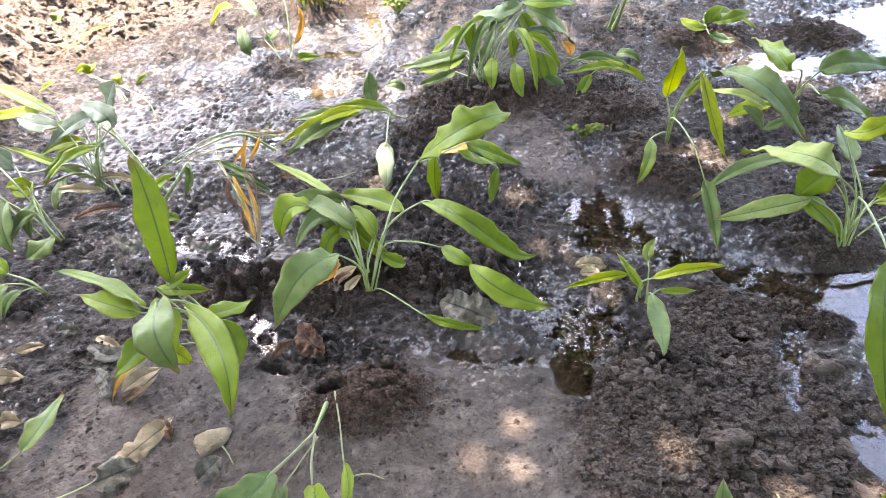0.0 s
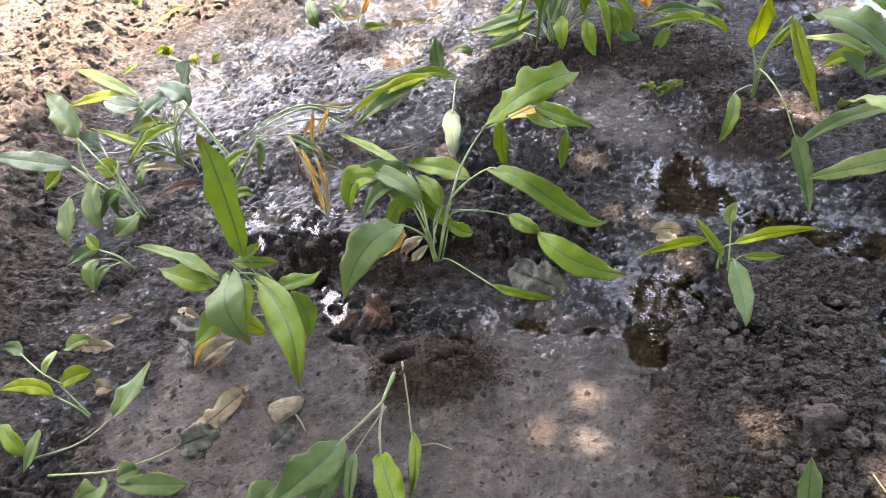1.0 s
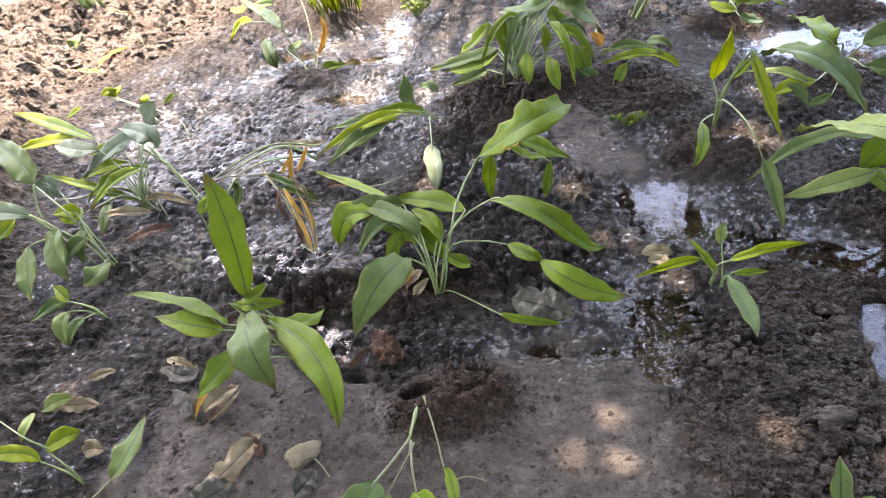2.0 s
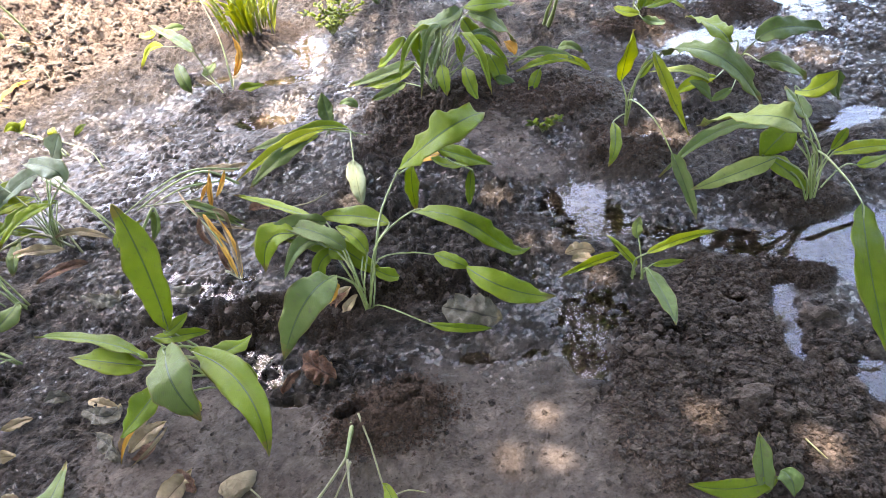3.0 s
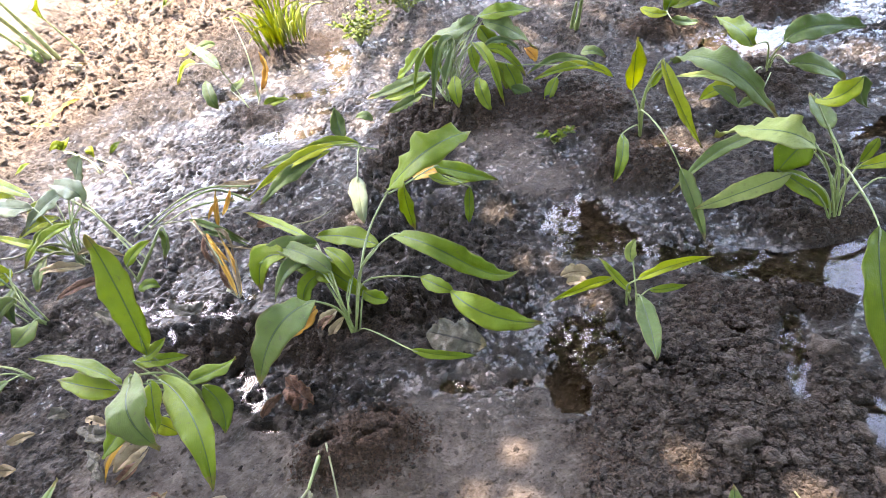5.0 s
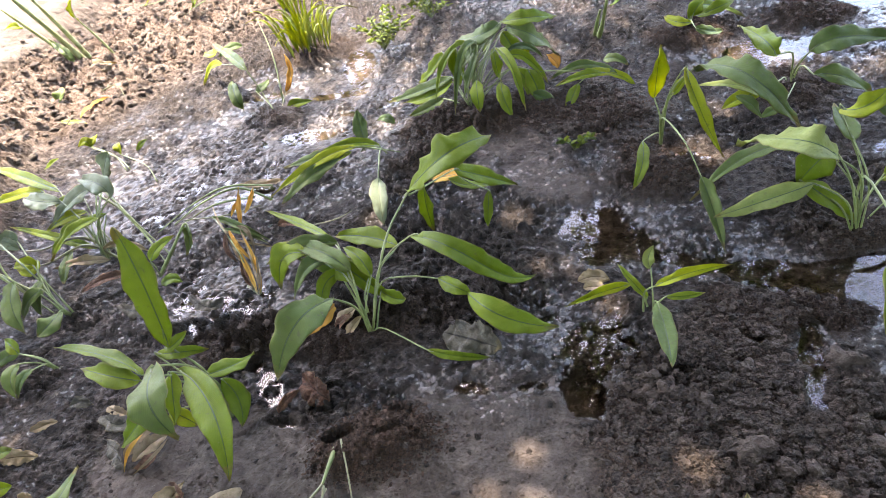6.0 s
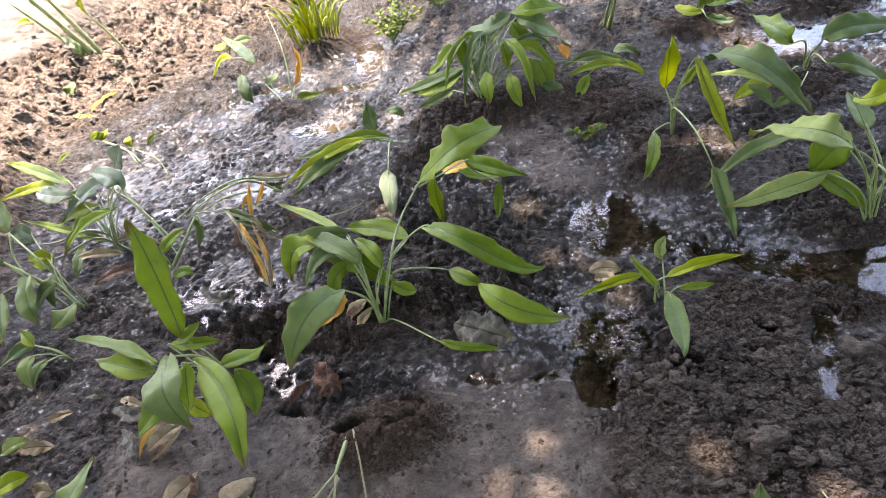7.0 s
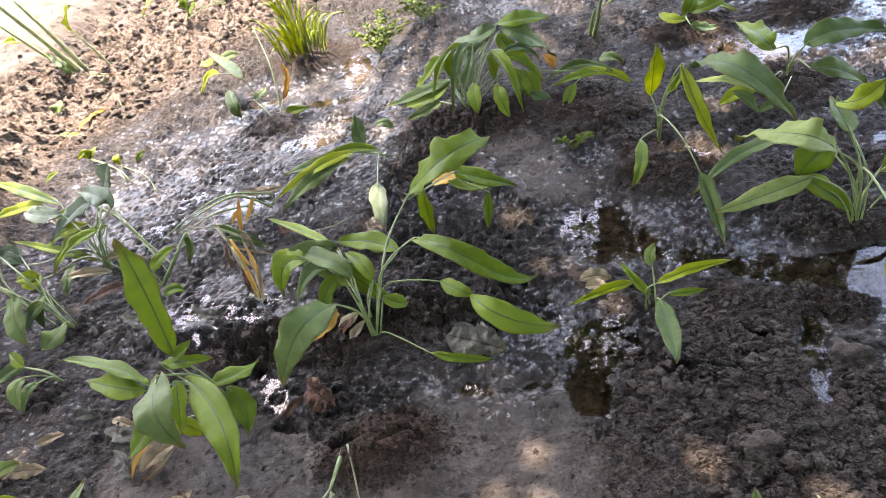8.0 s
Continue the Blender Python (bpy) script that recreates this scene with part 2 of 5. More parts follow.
def cells(x, y, size, seed):
    """Rounded lumps: 1 in the middle of a clod, 0 in the cracks between."""
    x, y = x / size, y / size
    ix, iy = np.floor(x), np.floor(y)
    d1 = np.full(np.shape(x), 9.0)
    d2 = np.full(np.shape(x), 9.0)
    for ox in (-1, 0, 1):
        for oy in (-1, 0, 1):
            jx, jy = ix + ox, iy + oy
            d = np.hypot(jx + lattice(jx, jy, seed) - x, jy + lattice(jx, jy, seed + 7) - y)
            d2 = np.minimum(d2, np.maximum(d1, d))
            d1 = np.minimum(d1, d)
    return np.clip((d2 - d1) * 1.6, 0, 1)


def blob(x, y, cx, cy, rx, ry, turn=0.0, sharp=2.0):
    c, s = math.cos(radians(turn)), math.sin(radians(turn))
    u, v = ((x - cx) * c + (y - cy) * s) / rx, (-(x - cx) * s + (y - cy) * c) / ry
    return np.exp(-((u * u + v * v) ** (sharp / 2)))


WATER_LEVEL = -0.020
PUDDLES = (   # x, y, radius, radius, turn, depth
    (0.26, 1.04, 0.075, 0.13, -12, 0.026), (0.215, 0.90, 0.055, 0.06, 0, 0.022), (0.35, 1.52, 0.10, 0.15, -15, 0.023), (0.43, 1.42, 0.08, 0.06, 0, 0.030),
    (0.62, 1.30, 0.22, 0.05, -20, 0.034), (0.95, 1.18, 0.24, 0.07, -12, 0.040), (1.20, 1.06, 0.30, 0.20, -20, 0.050),
    (0.725, 0.955, 0.036, 0.11, -22, 0.046), (0.68, 0.86, 0.025, 0.035, 0, 0.030), (0.47, 0.92, 0.05, 0.014, -8, 0.034), (0.56, 0.955, 0.03, 0.013, 20, 0.034), (0.62, 1.03, 0.03, 0.014, -20, 0.034), (0.13, 1.17, 0.03, 0.02, 20, 0.032), (0.85, 0.68, 0.075, 0.15, 18, 0.046), (-0.06, 0.965, 0.11, 0.045, 10, 0.014), (0.10, 0.955, 0.08, 0.03, 15, 0.013),
    (-0.55, 3.02, 0.09, 0.34, 8, 0.030), (-0.66, 2.72, 0.12, 0.05, -10, 0.026), (-1.02, 2.86, 0.16, 0.05, 10, 0.024), (-0.86, 2.02, 0.14, 0.06, 0, 0.024), (-0.70, 2.38, 0.14, 0.08, -20, 0.030), (1.84, 2.82, 0.42, 0.25, 20, 0.030),
    (1.15, 2.42, 0.22, 0.14, 0, 0.034), (-0.635, 1.085, 0.045, 0.020, 40, 0.029), (-0.59, 1.02, 0.020, 0.035, 0, 0.029), (-0.53, 0.95, 0.030, 0.018, 0, 0.027), (-0.68, 1.125, 0.03, 0.018, 20, 0.028), (-0.89, 1.45, 0.09, 0.05, 0, 0.030),
    (0.69, 1.80, 0.10, 0.07, -20, 0.032), (1.35, 1.72, 0.20, 0.07, 10, 0.034),
)
MOUNDS = (    # x, y, radius, radius, turn, height
    (-0.295, 0.835, 0.125, 0.095, 10, 0.072), (-0.32, 1.22, 0.26, 0.09, 8, 0.035), (-0.70, 1.22, 0.30, 0.10, 15, 0.030),
    (0.58, 1.75, 0.16, 0.14, 0, 0.06), (0.05, 2.25, 0.34, 0.17, -5, 0.06), (0.50, 2.10, 0.18, 0.14, 0, 0.06),
    (1.40, 2.66, 0.22, 0.13, 0, 0.06), (0.97, 1.34, 0.12, 0.10, 0, 0.045), (0.93, 2.66, 0.18, 0.13, 0, 0.06),
    (0.46, 0.78, 0.22, 0.26, 0, 0.018), (1.12, 2.08, 0.16, 0.13, 0, 0.05), (-0.88, 2.61, 0.14, 0.10, 0, 0.04),
    (-2.2, 3.5, 0.25, 0.16, 0, 0.06), (-0.81, 3.25, 0.28, 0.16, 0, 0.05), (-0.20, 2.02, 0.16, 0.07, 20, 0.03),
)
WET_MUD = ((-1.15, 2.20, 0.68, 0.60, 0), (-0.55, 2.65, 0.40, 0.55, 0), (1.08, 1.14, 0.28, 0.15, 0), (1.5, 2.5, 0.75, 0.60, 0),
           (-0.60, 1.12, 0.16, 0.12, 0), (-0.85, 1.48, 0.30, 0.16, 0), (0.35, 3.45, 0.45, 0.35, 0),
           (0.44, 1.47, 0.20, 0.17, 0), (0.46, 0.93, 0.16, 0.05, -8), (0.26, 1.03, 0.10, 0.16, 0), (0.85, 1.27, 0.30, 0.12, -10), (0.69, 0.92, 0.09, 0.13, 0),
           (0.12, 1.20, 0.10, 0.12, 0), (0.37, 0.99, 0.10, 0.08, 0))


def safe_exp(v):
    return np.exp(np.clip(v, -60, 60))


def terrain(x, y):
    """Height of the mud at x, y, and how wet, silty, crumbly and dry it is there."""
    wx, wy = x + 0.10 * fbm(x, y, 5, 3, 50) + 0.035 * fbm(x, y, 24, 3, 51), y + 0.10 * fbm(x, y, 5, 3, 60) + 0.035 * fbm(x, y, 24, 3, 61)
    near = 1 / (1 + safe_exp((np.maximum(np.abs(x - 0.2) - 3.2, np.abs(y - 1.8) - 3.0)) / 0.15))
    wet = np.clip(sum(blob(wx, wy, *w, 3) for w in WET_MUD), 0, 1)
    sheet = np.clip(sum(blob(wx, wy, *w, 3) for w in WET_MUD[:2]) + 0.8 * blob(wx, wy, -0.85, 1.48, 0.30, 0.16, 0, 3), 0, 1)
    silt = np.clip(blob(wx, wy, -0.02, 0.66, 0.42, 0.19, 0, 4) + 0.75 * blob(wx, wy, 0.00, 0.93, 0.24, 0.13, 0, 4) + 0.78 * blob(wx, wy, 0.20, 1.86, 0.15, 0.34, 25, 3) + 0.9 * blob(wx, wy, -0.75, 0.70, 0.40, 0.32, 0, 4), 0, 1)
    silt = np.clip((silt + 0.9 * fbm(x, y, 16, 4, 120) - 0.32) / 0.30, 0, 1)
    mound = sum(h * blob(wx, wy, *m, 2.4) for *m, h in MOUNDS)
    crumb = np.clip(sum(blob(wx, wy, *m, 3) for *m, h in MOUNDS) + blob(wx, wy, 0.52, 0.66, 0.30, 0.36, 0, 4) + 0.9 * blob(wx, wy, 0.72, 1.10, 0.24, 0.10, -8, 4) - 0.9 * blob(wx, wy, 0.725, 0.955, 0.05, 0.12, -22, 3), 0, 1)
    crumb = np.clip((crumb + 0.8 * fbm(x, y, 16, 4, 130) - 0.25) / 0.4, 0, 1)
    bund = 1 / (1 + safe_exp((wx + 1.66 + 0.28 * np.clip(wy - 1.0, -2, 3)) / 0.035))
    dry = np.clip(1 / (1 + safe_exp((wx + 1.80 - 0.72 * (wy - 3.0)) / 0.09)) * (1 / (1 + safe_exp(-(wy - 2.0) / 0.2))) + bund * 0.9, 0, 1)
    slab = 1 / (1 + safe_exp(-(wy - 3.44 - 0.25 * (wx + 2.75)) / 0.02)) / (1 + safe_exp((wx + 2.50) / 0.05))
    ridge = np.clip(blob(wx, wy, -0.30, 1.27, 0.46, 0.15, 6, 3) + blob(wx, wy, -0.78, 1.34, 0.25, 0.13, 15, 3) + 0.6 * blob(wx, wy, -0.1, 1.75, 0.5, 0.22, 0, 3), 0, 1)
    dry = np.clip(dry - wet, 0, 1)
    pool = np.clip(sum(blob(wx, wy, *m, 2.6) for *m, d in PUDDLES), 0, 1)
    flat = silt
    silt = np.clip(silt + 0.45 * pool, 0, 1)
    depth = sum(d * blob(wx, wy, *m, 2.6) for *m, d in PUDDLES)
    z = 0.020 * fbm(x, y, 2.2, 3, 1) + mound + 0.09 * bund + 0.03 * dry * (1 + 2 * fbm(x, y, 3, 3, 30) + 2.4 * fbm(x, y, 11, 4, 31)) + 0.055 * dry * near * np.abs(fbm(x, y, 9, 5, 33, 0.6)) + 0.085 * slab
    z = z + (WATER_LEVEL + 0.006 - z) * 0.9 * wet * (1 - 0.7 * crumb)
    z = z * (1 - pool) + (WATER_LEVEL + 0.004 - 0.45 * depth) * pool
    jx, jy = x + 0.016 * fbm(x, y, 40, 2, 77), y + 0.016 * fbm(x, y, 40, 2, 78)
    lumps = cells(jx, jy, 0.046, 5) ** 0.7
    lumps2 = cells(jx, jy, 0.021, 15) ** 0.7
    lumps3 = cells(jx, jy, 0.0115, 25)
    bx, by = x + 0.09 * fbm(x, y, 9, 3, 71), y + 0.09 * fbm(x, y, 9, 3, 72)
    bank = np.clip(cells(bx, by, 0.10, 35) * 1.4, 0, 1) ** 0.8 * np.clip(0.65 + 2.6 * fbm(x, y, 4, 3, 73), 0.25, 1)
    z = z + np.clip(1.8 * dry, 0, 1) * near * (1 - slab) * (0.042 * (bank - 0.3) + 0.042 * fbm(x, y, 24, 4, 74, 0.6))
    patch = np.clip(0.5 + 2.0 * fbm(x, y, 7, 3, 90), 0, 1)
    rough = (0.0150 + 0.013 * ridge + 0.010 * crumb + 0.008 * dry * (1 - slab) + 0.003 * wet) * (1 - 0.86 * flat) * (1 - 0.42 * sheet) * (0.40 + 0.8 * patch) * (1 - 0.30 * pool)
    fold = np.abs(fbm(bx, by * 1.5, 26, 4, 81, 0.55)) * 2.6
    z = z + near * rough * ((1 - 0.25 * wet) * (1 - 0.7 * dry) * (lumps * (0.2 + 1.1 * patch) + lumps2 * 0.40 * (1 - 0.9 * sheet) * (1 - 0.5 * ridge) + lumps3 * 0.22 * (1 - pool) * (1 - 0.9 * sheet) * (1 - 0.7 * ridge) - 0.85 + 0.25 * sheet) + (1.3 + 0.7 * sheet + 0.7 * ridge) * fbm(x, y * 1.35, 20, 4, 3, 0.62) + (0.8 + 0.5 * sheet) * (fold - 0.4))
    z = z + near * (0.005 * fbm(x, y, 62, 2, 8) + 0.010 * fbm(x, y, 12, 4, 9))
    z = z - 0.075 * blob(wx, wy, -0.368, 0.872, 0.034, 0.022, 0, 3)
    damp = np.clip(blob(wx, wy, 0.00, 0.95, 0.34, 0.15, 0, 3) + blob(wx, wy, 0.20, 1.86, 0.20, 0.36, 25, 3), 0, 1)
    close = np.exp(-np.clip(z - WATER_LEVEL, 0, 1) / 0.010)
    wetness = np.clip(0.49 + 0.20 * wet + 0.12 * ridge + 0.30 * close - 0.28 * crumb - 0.22 * silt - 0.75 * dry + 0.30 * damp + 0.5 * fbm(x, y, 9, 3, 40), 0, 1)
    wetness = wetness * (1 - 0.8 * np.clip((WATER_LEVEL - z) / 0.004, 0, 1))
    return z, wetness, silt, crumb, dry, slab, sheet


def spaced(far, lo, *steps):
    """Grid lines: start, step, next start, step, ..., end, and ever wider spaces out to far on both sides."""
    inner = []
    for k in range(0, len(steps) - 1, 2):
        inner.append(np.arange(lo, steps[k + 1] - 1e-9, steps[k]))
        lo = steps[k + 1]
    inner = np.concatenate(inner)
    out, d, s = [], 0.0, steps[-2]
    while d < far:
        s *= 1.35
        d += s
        out.append(d)
    out = np.array(out)
    return np.concatenate([inner[0] - out[::-1], inner, inner[-1] + out])


def build_ground():
    xs = spaced(120, -3.2, 0.011, -1.4, 0.0046, 1.2, 0.009, 2.1, 0.025, 3.6)
    ys = spaced(120, -1.4, 0.025, 0.40, 0.0042, 1.6, 0.0062, 2.6, 0.011, 5.0)
    X, Y_ = np.meshgrid(xs, ys)
    z, wet, silt, crumb, dry, slab, sheet = terrain(X, Y_)
    nx, ny = len(xs), len(ys)
    co = np.stack([X.ravel(), Y_.ravel(), z.ravel()], 1)
    i = np.arange((ny - 1) * nx).reshape(ny - 1, nx)[:, :-1].ravel()
    faces = np.stack([i, i + 1, i + nx + 1, i + nx], 1)
    me = bpy.data.meshes.new("ground")
    me.vertices.add(len(co))
    me.vertices.foreach_set("co", co.ravel())
    me.loops.add(faces.size)
    me.loops.foreach_set("vertex_index", faces.ravel())
    me.polygons.add(len(faces))
    me.polygons.foreach_set("loop_start", np.arange(0, faces.size, 4))
    me.update(calc_edges=True)
    me.polygons.foreach_set("use_smooth", np.ones(len(faces), bool))
    for name, v in (("wet", wet), ("silt", silt), ("crumb", crumb), ("dry", dry), ("slab", slab), ("sheet", sheet)):
        me.attributes.new(name, "FLOAT", "POINT").data.foreach_set("value", v.ravel().astype(np.float32))
    me.materials.append(MUD)
    return tagged(new("ground", me), "wet dark mud with clods, silt flats and mounds", "ground", kind="structure")


ground = build_ground()


def height(x, y):
    return float(terrain(np.array([x]), np.array([y]))[0][0])


bm = bmesh.new()
bmesh.ops.create_grid(bm, x_segments=60, y_segments=60, size=1.0)
me = bpy.data.meshes.new("water")
for v in bm.verts:
    v.co = (v.co.x * 3.4 - 0.2, v.co.y * 3.0 + 2.6, WATER_LEVEL)
bm.to_mesh(me)
bm.free()
me.materials.append(WATER)
water = tagged(new("water", me), "shallow muddy puddle water reflecting the sky", "water", kind="structure")
water.visible_shadow = False


# ---- plants ----
def mesh_object(name, verts, faces, material, parent=None, label="", smooth=True, uvs=None):
    me = bpy.data.meshes.new(name)
    me.from_pydata([tuple(v) for v in verts], [], faces)
    me.materials.append(material)
    if uvs is not None:
        layer = me.uv_layers.new(name="UVMap")
        layer.data.foreach_set("uv", np.array([uvs[l.vertex_index] for l in me.loops], np.float32).ravel())
    if smooth:
        me.polygons.foreach_set("use_smooth", np.ones(len(me.polygons), bool))
    me.update()
    ob = new(name, me)
    if parent:
        ob.parent = parent
    if label:
        tagged(ob, label)
    return ob


def curve_at(points, s):
    """A smooth curve through three or four points, s from 0 to 1."""
    n = len(points) - 1
    knots = [k / n for k in range(n + 1)]
    total = Vector((0, 0, 0))
    for a, pa in enumerate(points):
        w = 1.0
        for b_, kb in enumerate(knots):
            if a != b_:
                w *= (s - kb) / (knots[a] - kb)
        total += Vector(pa) * w
    return total


def chain_at(points, s):
    """A smooth chain through any number of points."""
    pts = [Vector(q) for q in points]
    if len(pts) == 2:
        return pts[0].lerp(pts[1], s)
    f = min(s * (len(pts) - 1), len(pts) - 1 - 1e-6)
    k = int(f)
    u = f - k
    p1, p2 = pts[k], pts[k + 1]
    p0 = pts[k - 1] if k else p1 * 2 - p2
    p3 = pts[k + 2] if k + 2 < len(pts) else p2 * 2 - p1
    return 0.5 * (2 * p1 + (p2 - p0) * u + (2 * p0 - 5 * p1 + 4 * p2 - p3) * u * u + (3 * p1 - p0 - 3 * p2 + p3) * u ** 3)


def tube(name, points, r0, r1, material, parent, label="", steps=14, sides=7):
    verts, faces = [], []
    for k in range(steps + 1):
        s = k / steps
        c = chain_at(points, s)
        t = (chain_at(points, min(1, s + 0.02)) - chain_at(points, max(0, s - 0.02))).normalized()
        u = t.cross(Vector((0.3, -0.8, 0.5))).normalized()
        v = t.cross(u)
        r = (r0 + (r1 - r0) * s) * (1 + 0.10 * math.sin(9 * s + r0 * 999))
        for j in range(sides):
            a = 2 * math.pi * j / sides
            verts.append(c + (u * math.cos(a) + v * math.sin(a)) * r)
    for k in range(steps):
        for j in range(sides):
            a, b_ = k * sides + j, k * sides + (j + 1) % sides
            faces.append((a, b_, b_ + sides, a + sides))
    faces.append(tuple(range(sides))[::-1])
    faces.append(tuple(range(steps * sides, (steps + 1) * sides)))
    return mesh_object(name, verts, faces, material, parent, label)


FACING = Vector((0.0, -0.55, 0.83))


def blade(name, material, width, roll, fold, points, parent=None, label="", wave=1.0, peak=0.43, along=24, across=10, ragged=0.0, crumple=1.0):
    """A pointed leaf blade along a curve: folded at its midrib, rippled at the edge, half a millimetre thick."""
    rng = random.Random(str(points) + str(width))
    ph, ph2, tear = rng.uniform(0, 6), rng.uniform(0, 6), rng.uniform(0.0, 1.0)
    length = sum((curve_at(points, (k + 1) / 8) - curve_at(points, k / 8)).length for k in range(8))
    twist = rng.uniform(-12, 12)
    top, norm, uvs = [], [], []
    pw = 0.70
    qw = pw * (1 - peak) / peak
    top_value = peak ** pw * (1 - peak) ** qw
    for k in range(along + 1):
        s = k / along
        c = curve_at(points, s)
        t = (curve_at(points, min(1, s + 0.02)) - curve_at(points, max(0, s - 0.02))).normalized()
        w = t.cross(FACING)
        w = w.normalized() if w.length > 0.05 else Vector((1, 0, 0))
        n = w.cross(t).normalized()
        turn = Matrix.Rotation(radians(roll + twist * (s - 0.4)), 3, t)
        w, n = turn @ w, turn @ n
        e = min(max(s, 0.003), 0.997)
        half = width / 2 * (e ** pw * (1 - e) ** qw) / top_value
        for j in range(across + 1):
            u = -1 + 2 * j / across
            a = abs(u)
            side = half * (1 + 0.08 * math.sin(7 * s + ph + 2 * u) + 0.05 * math.sin(19 * s + ph2 + 5 * u))
            side *= 1 - ragged * max(0.0, noise.noise(Vector((s * 9 + ph, 3.0 if u > 0 else 8.0, ph2))) + 0.25 * noise.noise(Vector((s * 26 + ph2, u, ph))))
            f = radians(fold) * (0.7 + 0.5 * s)
            lift = a * side * math.sin(f) - 0.35 * a * a * side * math.sin(f)
            lift += wave * 0.055 * width * a * a * (math.sin(length / 0.024 * s + ph + u) + 0.6 * math.sin(length / 0.011 * s + ph2 - 2 * u))
            lift += crumple * width * (0.13 * a * noise.noise(c * 22 + w * (u * side * 14)) + (0.05 * a + 0.05 * (crumple - 1)) * noise.noise(c * 60 + w * (u * side * 50)))
            lift -= 0.0022 * max(0, 1 - a * 6)
            top.append(c + w * (u * side * math.cos(f)) + n * lift)
            norm.append(n)
            uvs.append((0.5 + u / 2, s))
    m, cols = len(top), across + 1
    verts = top + [v - n * 0.0006 for v, n in zip(top, norm)]
    faces = []
    for k in range(along):
        for j in range(across):
            a = k * cols + j
            faces.append((a, a + 1, a + cols + 1, a + cols))
            faces.append((m + a, m + a + cols, m + a + cols + 1, m + a + 1))
    ring = list(range(cols)) + [k * cols + across for k in range(1, along + 1)] + list(range(along * cols + across - 1, along * cols - 1, -1)) + [k * cols for k in range(along - 1, 0, -1)]
    for a, b_ in zip(ring, ring[1:] + ring[:1]):
        faces.append((b_, a, m + a, m + b_))
    ob = mesh_object(name, verts, faces, material, parent, label, True, uvs + uvs)
    if name == "leaf" and width > 0.028:
        mid = [top[k * cols + across // 2] + norm[k] * 0.0001 for k in range(0, along, 3)] + [top[-2 - across // 2]]
        tube("midrib", mid, 0.0009 + 0.010 * width, 0.0004, RIB_DRY if material in (O, T, BROWN) else RIB, ob, "", 16, 5)
    return ob


def plant(name, base, label, group):
    ob = new(name)
    ob.location = base
    ob.empty_display_size = 0.05
    category = "fallen leaf" if name == "fallen_leaf" else "plant"
    return tagged(ob, label, category, group)


def leaf(p, material, width, roll, fold, *points, stalk=None):
    dry = material in (O, T)
    label = {O: "dry orange leaf", T: "withered tan leaf", L: "yellow-green leaf", P: "pale dusty leaf", W: "bleached grey-green leaf"}.get(material, "")
    ob = blade("leaf", material, width, roll, fold, list(points), p, label, 2.2 if dry else 1.15, ragged=0.35 if dry else 0.09)
    if stalk:
        r = 0.0011 + 0.010 * width
        if len(stalk) == 1:
            q = random.Random(str(points))
            a, b_ = Vector(stalk[0]), Vector(points[0])
            d = (b_ - a).length
            a = a + Vector((q.uniform(-0.013, 0.013), q.uniform(-0.011, 0.011), 0))
            c = a.lerp(b_, 0.30)
            stalk = [tuple(a), (c.x + q.uniform(-0.06, 0.06) * d, c.y + q.uniform(-0.06, 0.06) * d, a.z + 0.60 * (b_.z - a.z) + 0.05 * d)]
        tube("leaf_stalk", list(stalk) + [points[0]] + [tuple(curve_at(points, 0.12))], r * 1.9, r * 0.7, STALK_DRY if dry or "fallen" in p.name else STALK, ob)


def stem(p, radius, *points, material=None):
    tube("stem", list(points), radius, radius * 0.45, material or STALK, p)


def litter(name, material, width, roll, fold, label, *points):
    category = "dead leaf"
    points = [(x, y, min(z, height(x, y) + 0.017)) for x, y, z in points]
    return tagged(blade(name, material, width, roll, fold, points, None, "", 1.5, 0.48, 28, 12, 0.45, 2.2), label, category, "leaf litter")


def twig(radius, label, *points):
    return tagged(tube("twig", list(points), radius, radius * 0.6, STALK_DRY, None), label, "twig")


# -- plants begin

p = plant("turmeric_plant", (-0.66, 0.98, 0), "young turmeric plant with broad arching fresh green leaves", "turmeric plants")
leaf(p, G, 0.082, 0, 12, (-0.091, 0.045, 0.23), (-0.086, 0.088, 0.41), (-0.108, 0.136, 0.53), stalk=[(0, 0, 0)])
leaf(p, D, 0.088, 0, 14, (-0.044, -0.081, 0.3), (0.008, -0.212, 0.34), (0.032, -0.235, 0.24), stalk=[(0, 0, 0)])
leaf(p, Y, 0.07, -10, 16, (0, -0.077, 0.27), (0.139, -0.235, 0.32), (0.181, -0.357, 0.26), stalk=[(0, 0, 0)])
leaf(p, G, 0.045, 50, 20, (-0.109, -0.056, 0.25), (-0.218, 0.003, 0.27), (-0.408, 0.086, 0.24), stalk=[(0, 0, 0)])
leaf(p, G, 0.055, 10, 14, (-0.129, -0.053, 0.23), (-0.192, -0.046, 0.25), (-0.32, 0.022, 0.22), stalk=[(0, 0, 0)])
leaf(p, G, 0.034, 0, 18, (-0.102, 0.043, 0.22), (-0.067, 0.044, 0.24), (-0.043, 0.066, 0.25), stalk=[(0, 0, 0)])
leaf(p, G, 0.034, 0, 18, (-0.142, 0.052, 0.2), (-0.066, 0.039, 0.21), (-0.01, 0.056, 0.19), stalk=[(0, 0, 0)])
leaf(p, G, 0.055, -20, 16, (-0.033, 0.019, 0.14), (0.016, 0.055, 0.12), (0.048, 0.124, 0.08), stalk=[(0, 0, 0)])
leaf(p, Y, 0.065, 10, 14, (-0.093, -0.088, 0.2), (-0.155, -0.114, 0.15), (-0.232, -0.12, 0.08), stalk=[(0, 0, 0)])
